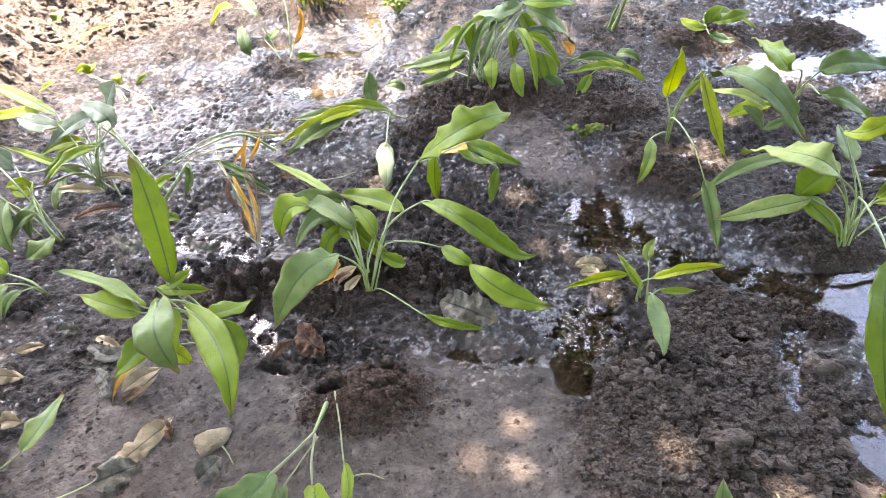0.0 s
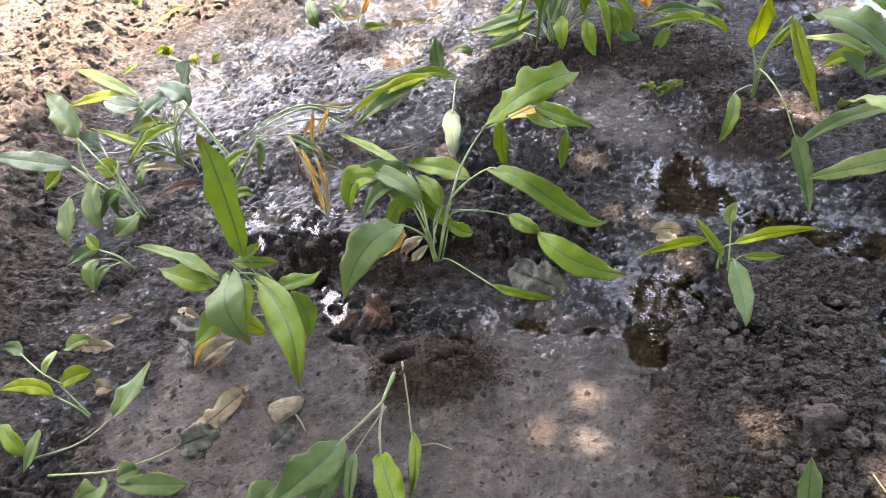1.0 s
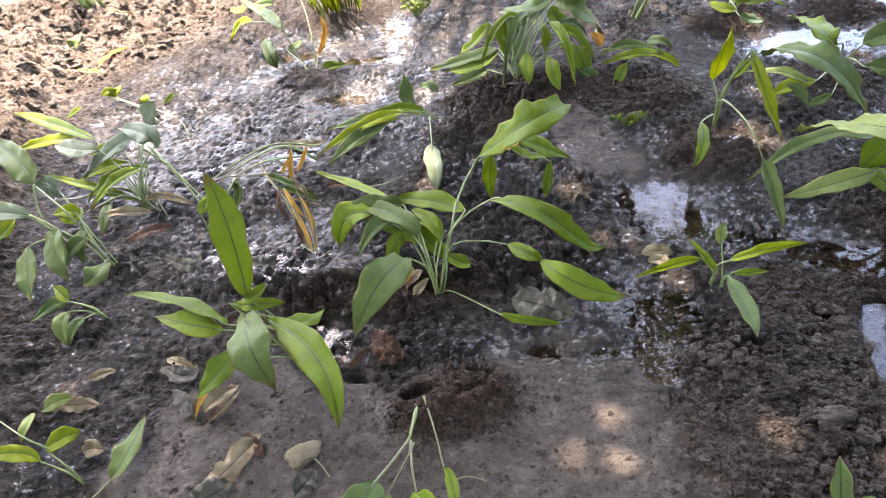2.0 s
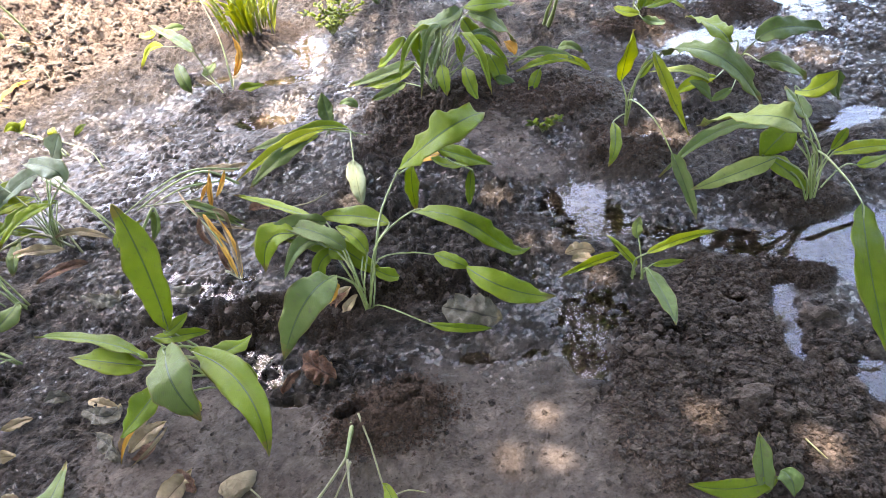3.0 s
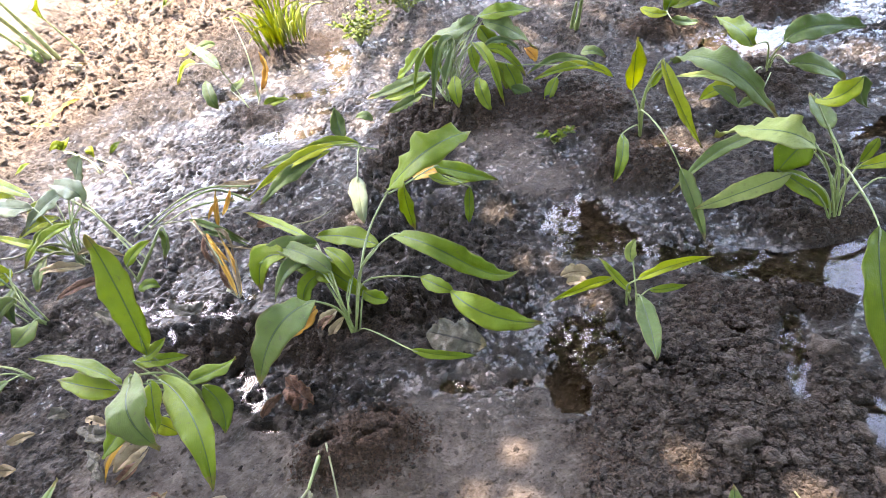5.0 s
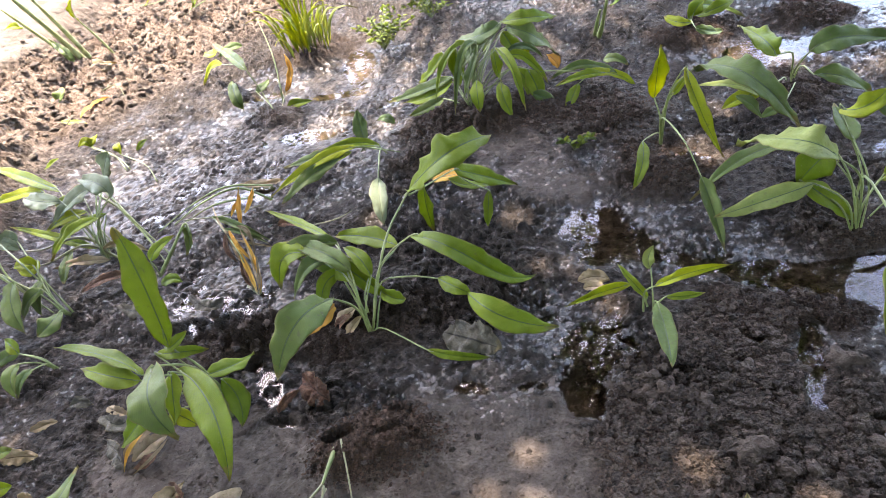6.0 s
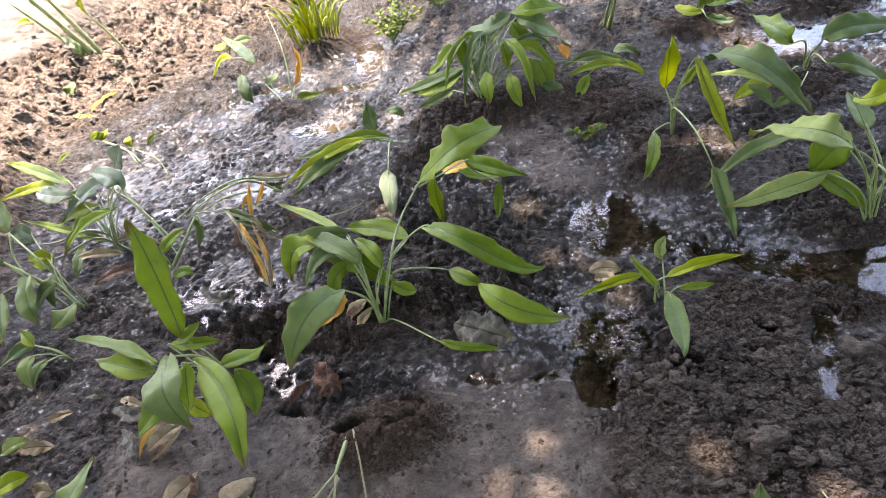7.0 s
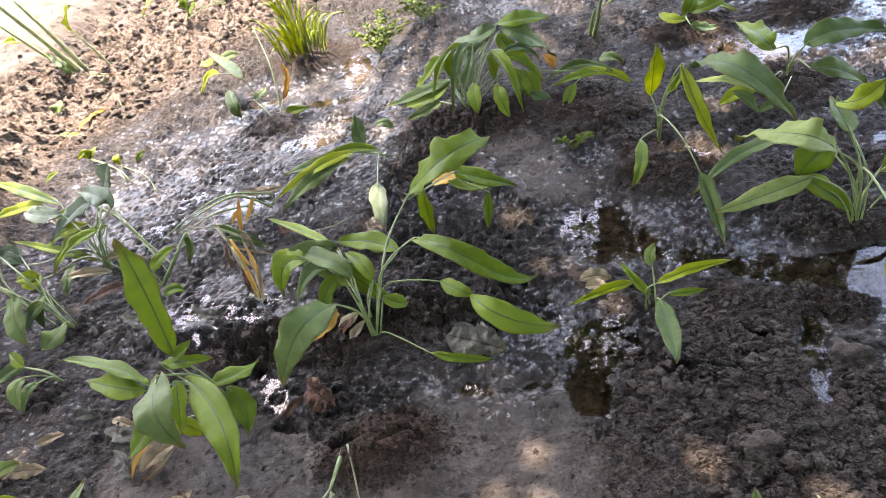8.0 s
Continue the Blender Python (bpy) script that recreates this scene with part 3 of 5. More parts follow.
leaf(p, G, 0.055, 0, 20, (-0.066, -0.029, 0.22), (-0.064, -0.077, 0.18), (-0.091, -0.09, 0.1), stalk=[(0, 0, 0)])
leaf(p, G, 0.06, -10, 16, (0.03, -0.019, 0.16), (0.052, -0.036, 0.1), (0.052, -0.079, 0.05), stalk=[(0, 0, 0)])
leaf(p, L, 0.045, 0, 16, (-0.121, -0.047, 0.1), (-0.077, -0.07, 0.1), (-0.054, -0.075, 0.07), stalk=[(0, 0, 0)])
leaf(p, T, 0.03, 0, 20, (-0.186, -0.041, 0.05), (-0.242, -0.079, 0.03), (-0.258, -0.112, 0.01))
leaf(p, O, 0.012, 0, 24, (-0.203, -0.074, 0.06), (-0.23, -0.106, 0.05), (-0.253, -0.14, 0.01))
leaf(p, T, 0.01, 0, 24, (-0.147, -0.081, 0.04), (-0.175, -0.119, 0.03), (-0.226, -0.15, 0.01))
leaf(p, BROWN, 0.03, 0, 20, (-0.183, -0.096, 0.02), (-0.195, -0.126, 0.02), (-0.232, -0.134, 0.01))

p = plant("turmeric_plant", (-0.318, 1.185, 0.015), "drooping turmeric plant with bent stalks on a muddy ridge", "turmeric plants")
leaf(p, D, 0.092, -8, 10, (-0.056, -0.036, 0.175), (-0.114, -0.164, 0.225), (-0.2, -0.2, 0.085), stalk=[(0, 0, 0), (-0.016, -0.008, 0.105)])
leaf(p, O, 0.046, -10, 16, (-0.05, -0.051, 0.165), (-0.08, -0.075, 0.155), (-0.147, -0.082, 0.095))
leaf(p, G, 0.060, -6, 18, (0.16, 0.066, 0.255), (0.288, -0.078, 0.305), (0.371, -0.043, 0.185), (0.456, 0.041, 0.085), stalk=[(0, 0, 0), (0.049, 0.084, 0.145)])
leaf(p, G, 0.045, 0, 16, (0.198, 0.08, 0.085), (0.245, 0.029, 0.095), (0.282, 0.016, 0.075), stalk=[(0, 0, 0), (0.04, 0.066, 0.105), (0.123, 0.062, 0.125)])
leaf(p, G, 0.07, 0, 14, (0.277, 0.009, 0.085), (0.367, -0.09, 0.08), (0.492, -0.066, -0.005))
leaf(p, Y, 0.026, 10, 20, (0.154, -0.102, 0.015), (0.234, -0.136, 0.015), (0.316, -0.137, -0.005), stalk=[(0, 0, 0), (0.037, -0.008, 0.015)])
leaf(p, G, 0.085, 0, 14, (-0.17, 0.195, 0.145), (-0.253, 0.217, 0.125), (-0.297, 0.206, 0.015), stalk=[(0, 0, 0), (-0.07, 0.113, 0.125)])
leaf(p, D, 0.058, 8, 16, (-0.034, 0.104, 0.135), (-0.113, 0.168, 0.165), (-0.26, 0.295, 0.125), stalk=[(0, 0, 0)])
leaf(p, G, 0.05, -10, 18, (-0.03, 0.084, 0.115), (-0.103, 0.142, 0.135), (-0.213, 0.225, 0.105), stalk=[(0, 0, 0)])
leaf(p, G, 0.046, 12, 18, (0.022, 0.084, 0.125), (-0.007, 0.131, 0.155), (-0.06, 0.198, 0.145), stalk=[(0, 0, 0)])
leaf(p, Y, 0.044, 0, 20, (0.031, 0.097, 0.055), (0.065, 0.073, 0.045), (0.092, 0.093, 0.015), stalk=[(0, 0, 0)])
leaf(p, D, 0.052, 15, 24, (-0.095, 0.17, 0.135), (-0.165, 0.145, 0.135), (-0.225, 0.115, 0.055), stalk=[(-0.02, 0.04, 0.08)])
leaf(p, G, 0.048, -18, 26, (-0.060, 0.13, 0.115), (-0.110, 0.075, 0.120), (-0.120, 0.010, 0.050), stalk=[(-0.01, 0.02, 0.06)])
leaf(p, D, 0.044, 25, 30, (-0.150, 0.235, 0.120), (-0.215, 0.270, 0.110), (-0.290, 0.265, 0.040), stalk=[(-0.05, 0.10, 0.10)])
leaf(p, G, 0.040, 0, 28, (0.010, 0.150, 0.100), (-0.040, 0.205, 0.095), (-0.110, 0.235, 0.045), stalk=[(0.01, 0.03, 0.05)])
leaf(p, BROWN, 0.03, 20, 24, (-0.057, 0.046, 0.035), (-0.087, 0.027, 0.025), (-0.105, 0.02, -0.005))
leaf(p, D, 0.065, -8, 14, (-0.085, 0.227, 0.145), (-0.183, 0.221, 0.155), (-0.327, 0.25, 0.085), stalk=[(0, 0, 0), (-0.035, 0.083, 0.125)])
leaf(p, G, 0.064, 0, 14, (0.089, 0.196, 0.125), (-0.014, 0.274, 0.115), (-0.123, 0.336, 0.085), stalk=[(0.044, 0.089, 0.125)])
leaf(p, G, 0.06, 20, 26, (-0.12, 0.224, 0.135), (-0.028, 0.121, 0.105), (0.06, 0.11, 0.005))
leaf(p, G, 0.034, 20, 24, (-0.125, 0.302, 0.105), (-0.266, 0.46, 0.065), (-0.447, 0.653, 0.005), stalk=[(-0.028, 0.175, 0.125)])
leaf(p, G, 0.105, -8, 12, (0.144, 0.296, 0.235), (0.282, 0.178, 0.405), (0.396, 0.298, 0.365), stalk=[(0, 0, 0), (0.045, 0.083, 0.13), (0.078, 0.189, 0.185)])
leaf(p, G, 0.046, 0, 20, (0.183, 0.326, 0.225), (0.169, 0.36, 0.125), (0.169, 0.378, 0.005), stalk=[(0.142, 0.288, 0.225)])
leaf(p, G, 0.06, 10, 18, (0.266, 0.439, 0.185), (0.339, 0.504, 0.105), (0.442, 0.578, -0.005), stalk=[(0.142, 0.288, 0.225)])
leaf(p, G, 0.05, -20, 18, (0.241, 0.459, 0.145), (0.299, 0.491, 0.085), (0.394, 0.583, 0.015))
leaf(p, O, 0.05, 0, 20, (0.27, 0.504, 0.125), (0.209, 0.562, 0.085), (0.163, 0.621, 0.045))
leaf(p, G, 0.034, 0, 20, (0.358, 0.416, 0.105), (0.345, 0.404, 0.045), (0.336, 0.379, -0.005), stalk=[(0.29, 0.445, 0.145)])
leaf(p, T, 0.04, 0, 25, (-0.043, 0.065, 0.035), (-0.084, 0.044, 0.025), (-0.112, 0.041, 0.005))
leaf(p, T, 0.03, 0, 25, (-0.027, 0.039, 0.025), (-0.059, 0.001, 0.015), (-0.04, -0.001, -0.005))

p = plant("turmeric_seedling", (0.401, 1.135, 0.01), "small turmeric seedling with four narrow spreading leaves", "turmeric plants")
leaf(p, L, 0.04, 0, 55, (-0.03, 0.049, 0.05), (-0.113, 0.042, 0.04), (-0.205, 0.043, 0.005), stalk=[(0, 0, 0)])
leaf(p, G, 0.036, 0, 55, (-0.001, 0.004, 0.04), (-0.032, 0.026, 0.08), (-0.057, 0.087, 0.09), stalk=[(0, 0, 0)])
leaf(p, L, 0.04, 0, 55, (0.009, -0.028, 0.11), (0.081, -0.06, 0.17), (0.171, -0.063, 0.18), stalk=[(0, 0, 0)])
leaf(p, D, 0.05, 0, 14, (0.013, -0.034, 0.06), (-0.001, -0.168, 0.105), (-0.017, -0.277, 0.12), stalk=[(0, 0, 0)])
leaf(p, G, 0.022, 0, 20, (0.049, 0.018, 0.02), (0.094, 0.021, 0.01), (0.152, 0.037, -0.005), stalk=[(0, 0, 0)])
leaf(p, P, 0.034, 0, 30, (0.019, 0.055, 0.09), (0.014, 0.06, 0.12), (0.035, 0.091, 0.13), stalk=[(0, 0, 0)])

p = plant("turmeric_plant", (0.6, 1.8, 0.05), "tall turmeric plant with hanging leaves on a crumbly mound", "turmeric plants")
leaf(p, L, 0.062, 0, 22, (-0.014, 0.036, 0.15), (-0.016, -0.004, 0.26), (-0.023, -0.061, 0.37), stalk=[(0, 0, 0)])
leaf(p, G, 0.044, 0, 30, (-0.076, -0.084, 0.08), (-0.105, -0.195, 0.07), (-0.147, -0.256, 0.03), stalk=[(0, 0, 0)])
leaf(p, L, 0.048, 0, 38, (0.051, -0.045, 0.28), (0.064, -0.171, 0.2), (0.117, -0.22, 0.07), stalk=[(0, 0, 0), (0.007, -0.025, 0.17)])
leaf(p, D, 0.056, 0, 38, (0.034, -0.296, 0.07), (0.043, -0.377, 0.02), (0.045, -0.489, -0.045), stalk=[(0, 0, 0), (-0.01, -0.033, 0.12), (0.008, -0.205, 0.14)])
leaf(p, D, 0.088, -5, 12, (0.073, -0.062, 0.28), (0.125, -0.304, 0.37), (0.263, -0.336, 0.2), stalk=[(0, 0, 0), (0.014, -0.03, 0.19)])
leaf(p, G, 0.03, 0, 20, (0.031, 0.002, 0.17), (0.051, -0.011, 0.21), (0.069, -0.027, 0.25), stalk=[(0, 0, 0)])

p = plant("turmeric_plant", (0.97, 1.315, 0), "pale green turmeric plant beside a puddle", "turmeric plants")
leaf(p, P, 0.088, 0, 14, (-0.083, -0.014, 0.26), (-0.202, -0.022, 0.345), (-0.208, 0.312, 0.12), stalk=[(0, 0, 0)])
leaf(p, P, 0.058, 0, 14, (-0.109, 0.03, 0.163), (-0.229, 0.009, 0.15), (-0.367, -0.015, 0.14), stalk=[(0, 0, 0)])
leaf(p, D, 0.056, 20, 14, (-0.029, 0.104, 0.17), (-0.155, 0.22, 0.16), (-0.349, 0.231, 0.005), stalk=[(0, 0, 0)])
leaf(p, G, 0.06, 0, 16, (-0.125, 0.065, 0.15), (-0.074, 0.015, 0.12), (0.009, 0.006, 0.03), stalk=[(0, 0, 0)])
leaf(p, Y, 0.088, 0, 14, (-0.069, 0.049, 0.25), (-0.102, 0.058, 0.2), (-0.128, 0.07, 0.14), stalk=[(0, 0, 0)])
leaf(p, L, 0.066, 0, 16, (0.003, 0.185, 0.27), (0.035, 0.133, 0.3), (0.097, 0.156, 0.33), stalk=[(0, 0, 0), (0.047, 0.092, 0.11)])
leaf(p, D, 0.05, 0, 20, (0.094, 0.151, 0.33), (0.091, 0.144, 0.29), (0.113, 0.143, 0.24))
leaf(p, G, 0.085, 0, 12, (-0.05, -0.248, 0.2), (-0.113, -0.412, 0.14), (-0.117, -0.547, 0.01), stalk=[(0, 0, 0), (0.03, 0.068, 0.13), (-0.018, -0.121, 0.19)])
leaf(p, L, 0.045, 0, 18, (0.056, 0.032, 0.14), (0.178, 0.048, 0.13), (0.303, 0.058, 0.1), stalk=[(0, 0, 0)])
leaf(p, D, 0.06, 0, 16, (0.028, 0.137, 0.2), (0.035, 0.205, 0.21), (0.041, 0.292, 0.22), stalk=[(0, 0, 0)])
leaf(p, G, 0.03, 0, 16, (0.105, 0.101, 0.1), (0.138, 0.115, 0.13), (0.157, 0.129, 0.15), stalk=[(0, 0, 0)])
leaf(p, G, 0.04, 0, 16, (0.18, 0.072, 0.05), (0.229, 0.074, 0.05), (0.306, 0.105, 0.04), stalk=[(0, 0, 0), (0.124, 0.063, 0.06)])

p = plant("turmeric_plant", (0, 2.27, 0.04), "dense turmeric clump with many wilting folded leaves", "turmeric plants")
leaf(p, G, 0.06, 0, 20, (-0.085, 0.205, 0.16), (-0.155, 0.25, 0.07), (-0.22, 0.295, 0.01), stalk=[(0, 0, 0)])
leaf(p, D, 0.06, 0, 16, (-0.06, 0.137, 0.08), (-0.208, 0.198, 0.02), (-0.358, 0.241, -0.03), stalk=[(0, 0, 0)])
leaf(p, G, 0.07, 10, 16, (-0.064, 0.14, 0.06), (-0.171, 0.153, 0.01), (-0.29, 0.196, -0.02), stalk=[(0, 0, 0)])
leaf(p, D, 0.055, 0, 16, (-0.111, 0.109, 0.01), (-0.177, 0.096, -0.01), (-0.259, 0.087, -0.03), stalk=[(0, 0, 0)])
leaf(p, Y, 0.065, 0, 16, (-0.023, 0.095, 0.21), (-0.036, 0.112, 0.14), (-0.033, 0.087, 0.06), stalk=[(0, 0, 0)])
leaf(p, Y, 0.055, 0, 16, (0.035, 0.007, 0.11), (0.032, -0.076, 0.09), (0.033, -0.111, 0.04), stalk=[(0, 0, 0)])
leaf(p, G, 0.055, 0, 16, (0.124, 0.001, 0.09), (0.128, -0.079, 0.06), (0.151, -0.121, 0), stalk=[(0, 0, 0)])
leaf(p, D, 0.09, 0, 14, (0.156, 0.207, 0.23), (0.059, 0.183, 0.21), (-0.039, 0.424, 0.11), stalk=[(0, 0, 0)])
leaf(p, D, 0.09, 10, 14, (0.109, 0.165, 0.18), (0.026, 0.215, 0.14), (-0.042, 0.223, 0.04), stalk=[(0, 0, 0)])
leaf(p, Y, 0.07, 0, 14, (0.164, 0.201, 0.24), (0.258, 0.144, 0.26), (0.377, 0.233, 0.21), stalk=[(0, 0, 0)])
leaf(p, D, 0.085, 0, 14, (0.175, 0.164, 0.23), (0.28, 0.121, 0.19), (0.38, 0.283, 0.01), stalk=[(0, 0, 0)])
leaf(p, G, 0.07, 0, 20, (0.159, 0.25, 0.18), (0.188, 0.221, 0.13), (0.212, 0.227, 0.06), stalk=[(0, 0, 0)])
leaf(p, L, 0.03, 0, 20, (0.243, 0.287, 0.1), (0.246, 0.293, 0.06), (0.239, 0.292, 0.04))
leaf(p, G, 0.05, 0, 16, (0.173, 0.107, 0.09), (0.218, 0.061, 0.06), (0.22, 0.017, 0), stalk=[(0, 0, 0)])
leaf(p, G, 0.075, 0, 16, (0.231, 0.071, 0.09), (0.255, 0.023, 0.04), (0.263, -0.007, -0.02), stalk=[(0, 0, 0), (0.156, 0.084, 0.09)])
leaf(p, D, 0.06, 0, 16, (0.237, 0, 0.02), (0.287, -0.018, 0), (0.317, -0.024, -0.02))
leaf(p, G, 0.04, 0, 20, (0.502, -0.012, 0.06), (0.42, -0.006, 0.06), (0.329, 0.048, 0.01), stalk=[(0.251, 0.064, 0.08)])
leaf(p, L, 0.04, 0, 20, (0.623, 0.006, -0.02), (0.497, 0.02, 0.05), (0.338, 0.023, 0.03))
leaf(p, D, 0.04, 0, 18, (0.557, 0.006, 0.04), (0.445, 0.081, 0.06), (0.311, 0.064, 0.03))
leaf(p, Y, 0.045, 0, 16, (0.409, -0.026, 0.04), (0.375, -0.072, 0.01), (0.338, -0.141, -0.025), stalk=[(0.452, 0.001, 0.05)])
leaf(p, O, 0.045, 0, 20, (0.328, 0.273, 0.04), (0.356, 0.239, 0.02), (0.36, 0.211, 0))
leaf(p, D, 0.05, 0, 16, (0.538, 0.189, 0.01), (0.576, 0.154, 0.03), (0.625, 0.131, 0))
clump = random.Random(5)
for k, a in enumerate((195, 232, 290, 335, 150, 95, 30)):
    d = Vector((math.cos(radians(a)), math.sin(radians(a)), 0))
    o, far, top = Vector((0.10, 0.13, 0)), clump.uniform(0.16, 0.30), clump.uniform(0.11, 0.24)
    leaf(p, (G, D, G, Y, D)[k % 5], clump.uniform(0.036, 0.050), clump.uniform(-25, 25), 28, tuple(o + d * 0.07 + Vector((0, 0, top))), tuple(o + d * far * 0.66 + Vector((0, 0, top * 0.95))), tuple(o + d * far + Vector((0, 0, 0.03))), stalk=[(0.03, 0.03, 0)])
leaf(p, D, 0.05, 30, 20, (0.058, 0.11, 0.2), (0.019, 0.038, 0.14), (-0.025, 0.019, 0.04), stalk=[(0, 0, 0)])
leaf(p, G, 0.05, -30, 20, (0.116, 0.108, 0.18), (0.117, 0.066, 0.13), (0.128, 0.1, 0.04), stalk=[(0, 0, 0)])

p = plant("turmeric_plant", (1.12, 2.1, 0), "turmeric plant with dusty green leaves in shade", "turmeric plants")
leaf(p, G, 0.085, 0, 14, (-0.159, -0.222, 0.25), (-0.18, -0.148, 0.28), (-0.15, 0.138, 0.2), stalk=[(0, 0, 0)])
leaf(p, D, 0.085, 0, 14, (-0.043, -0.182, 0.22), (0.035, -0.199, 0.26), (0.22, -0.155, 0.2), stalk=[(0, 0, 0), (-0.044, -0.105, 0.12)])
leaf(p, D, 0.07, 0, 14, (-0.027, -0.2, 0.15), (0.066, -0.217, 0.13), (0.156, -0.21, 0.05), stalk=[(0, 0, 0)])
leaf(p, P, 0.035, 0, 20, (-0.166, -0.173, 0.08), (-0.239, -0.128, 0.12), (-0.347, -0.04, 0.09))
leaf(p, L, 0.055, 0, 18, (-0.152, -0.168, 0.1), (-0.221, -0.149, 0.08), (-0.275, -0.122, 0.03), stalk=[(0, 0, 0)])
leaf(p, D, 0.04, 0, 18, (-0.242, -0.151, 0.09), (-0.201, -0.192, 0.07), (-0.169, -0.2, 0.02))
leaf(p, D, 0.035, 0, 18, (-0.101, -0.194, 0.06), (-0.136, -0.184, 0.03), (-0.168, -0.179, 0.01), stalk=[(0, 0, 0)])

p = plant("turmeric_plant", (0.94, 2.68, 0.03), "far turmeric plant with yellowish leaf on a dark mound", "turmeric plants")
leaf(p, L, 0.05, 0, 18, (-0.062, -0.22, 0.11), (-0.116, -0.21, 0.12), (-0.14, -0.123, 0.11), stalk=[(0, 0, 0)])
leaf(p, G, 0.05, 0, 18, (-0.086, -0.283, 0.15), (-0.027, -0.266, 0.19), (0.16, -0.168, 0.07), stalk=[(0, 0, 0)])
leaf(p, Y, 0.06, 0, 18, (-0.085, -0.304, 0.17), (-0.067, -0.309, 0.21), (-0.046, -0.319, 0.23), stalk=[(0, 0, 0)])
leaf(p, D, 0.05, 0, 18, (-0.035, -0.186, 0.07), (0.02, -0.2, 0.05), (0.092, -0.132, 0.01), stalk=[(0, 0, 0)])
leaf(p, G, 0.05, 10, 18, (-0.055, -0.261, 0.15), (0.002, -0.312, 0.19), (0.075, -0.27, 0.19), stalk=[(0, 0, 0)])

p = plant("turmeric_plant", (-0.88, 2.6, 0), "sparse turmeric plant with dry orange stalk on wet mud", "turmeric plants")
leaf(p, D, 0.058, 0, 30, (-0.097, 0.108, 0.19), (-0.209, 0.279, 0.2), (-0.413, 0.61, 0.16), stalk=[(0, 0, 0), (-0.065, 0.103, 0.08)])
leaf(p, D, 0.05, 0, 16, (-0.199, 0.435, 0.18), (-0.25, 0.423, 0.19), (-0.317, 0.403, 0.16))
leaf(p, L, 0.05, 0, 18, (-0.342, 0.458, 0.17), (-0.397, 0.495, 0.15), (-0.465, 0.591, 0.13))
leaf(p, L, 0.045, 0, 18, (-0.298, 0.356, 0.14), (-0.379, 0.402, 0.12), (-0.449, 0.395, 0.04), stalk=[(-0.155, 0.195, 0.18)])
leaf(p, D, 0.06, 0, 18, (-0.19, 0.136, 0.14), (-0.15, 0.006, 0.12), (-0.139, 0.006, 0.05))
leaf(p, D, 0.05, 0, 18, (-0.122, 0.184, 0.05), (-0.09, 0.209, 0.06), (-0.075, 0.273, 0.06), stalk=[(0, 0, 0)])
leaf(p, O, 0.035, 0, 24, (0.011, 0.189, 0.02), (0.058, 0.212, 0.1), (0.04, 0.269, 0.17), stalk=[(0, 0, 0)])
leaf(p, G, 0.05, 0, 20, (0.042, 0.042, 0.01), (0.099, 0.044, 0.02), (0.159, 0.067, 0.01))
stem(p, 0.004, (0.006, 0.118, 0), (-0.022, 0.292, 0.15), (-0.097, 0.486, 0.28))
stem(p, 0.003, (0.009, 0.127, 0), (-0.006, 0.228, 0.12), (-0.031, 0.323, 0.18))

p = plant("turmeric_plant", (-0.44, 2.16, 0), "flattened turmeric plant lying on wet mud", "turmeric plants")
leaf(p, L, 0.05, 0, 18, (0.014, -0.128, 0.1), (-0.136, -0.148, 0.08), (-0.326, -0.239, 0.015), stalk=[(0.111, -0.115, 0.05)])
leaf(p, D, 0.06, 0, 18, (-0.04, -0.14, 0.08), (-0.171, -0.197, 0.05), (-0.269, -0.29, 0.015))
leaf(p, G, 0.05, 0, 18, (-0.019, -0.088, 0.06), (-0.097, -0.137, 0.07), (-0.189, -0.199, 0.03))
leaf(p, D, 0.05, 10, 18, (-0.074, -0.114, 0.07), (-0.161, -0.125, 0.08), (-0.286, -0.106, 0.05))
leaf(p, G, 0.04, 0, 18, (0.09, -0.084, 0.06), (-0.011, -0.079, 0.09), (-0.165, -0.069, 0.06), stalk=[(0, 0, 0)])
leaf(p, D, 0.06, 0, 18, (0.025, -0.026, 0.05), (0.012, 0.028, 0.1), (0.01, 0.063, 0.15), stalk=[(0, 0, 0)])
leaf(p, D, 0.04, 0, 18, (0.126, 0.123, 0.03), (0.095, 0.144, 0.05), (0.053, 0.172, 0.03))
leaf(p, W, 0.066, 0, 22, (0.109, -0.338, 0.09), (0.113, -0.429, 0.06), (0.117, -0.494, 0.005), stalk=[(0.111, -0.115, 0.05), (0.103, -0.164, 0.09)])
stem(p, 0.004, (-0.018, -0.065, 0.07), (0.091, -0.104, 0.06), (0.155, -0.082, 0.02))

p = plant("withered_turmeric", (-0.74, 1.47, 0), "withered turmeric stalks, dry orange and tan", "turmeric plants")
leaf(p, O, 0.02, 0, 30, (-0.054, 0.219, 0.08), (-0.052, 0.263, 0.13), (-0.04, 0.295, 0.18))
leaf(p, O, 0.018, 30, 30, (-0.034, 0.238, 0.11), (-0.009, 0.27, 0.14), (0.005, 0.296, 0.17))
leaf(p, O, 0.016, 0, 30, (-0.088, 0.243, 0.1), (-0.071, 0.275, 0.12), (-0.047, 0.293, 0.14))
leaf(p, O, 0.018, 0, 30, (0.031, -0.042, 0), (0, 0.031, 0.06), (-0.059, 0.133, 0.12), stalk=[(0, 0, 0)])
leaf(p, T, 0.016, 20, 30, (0.041, -0.051, 0), (0.023, 0.039, 0.06), (-0.028, 0.15, 0.13), stalk=[(0, 0, 0)])
leaf(p, T, 0.015, -30, 30, (0.017, -0.026, 0), (-0.017, 0.048, 0.06), (-0.088, 0.161, 0.11), stalk=[(0, 0, 0)])
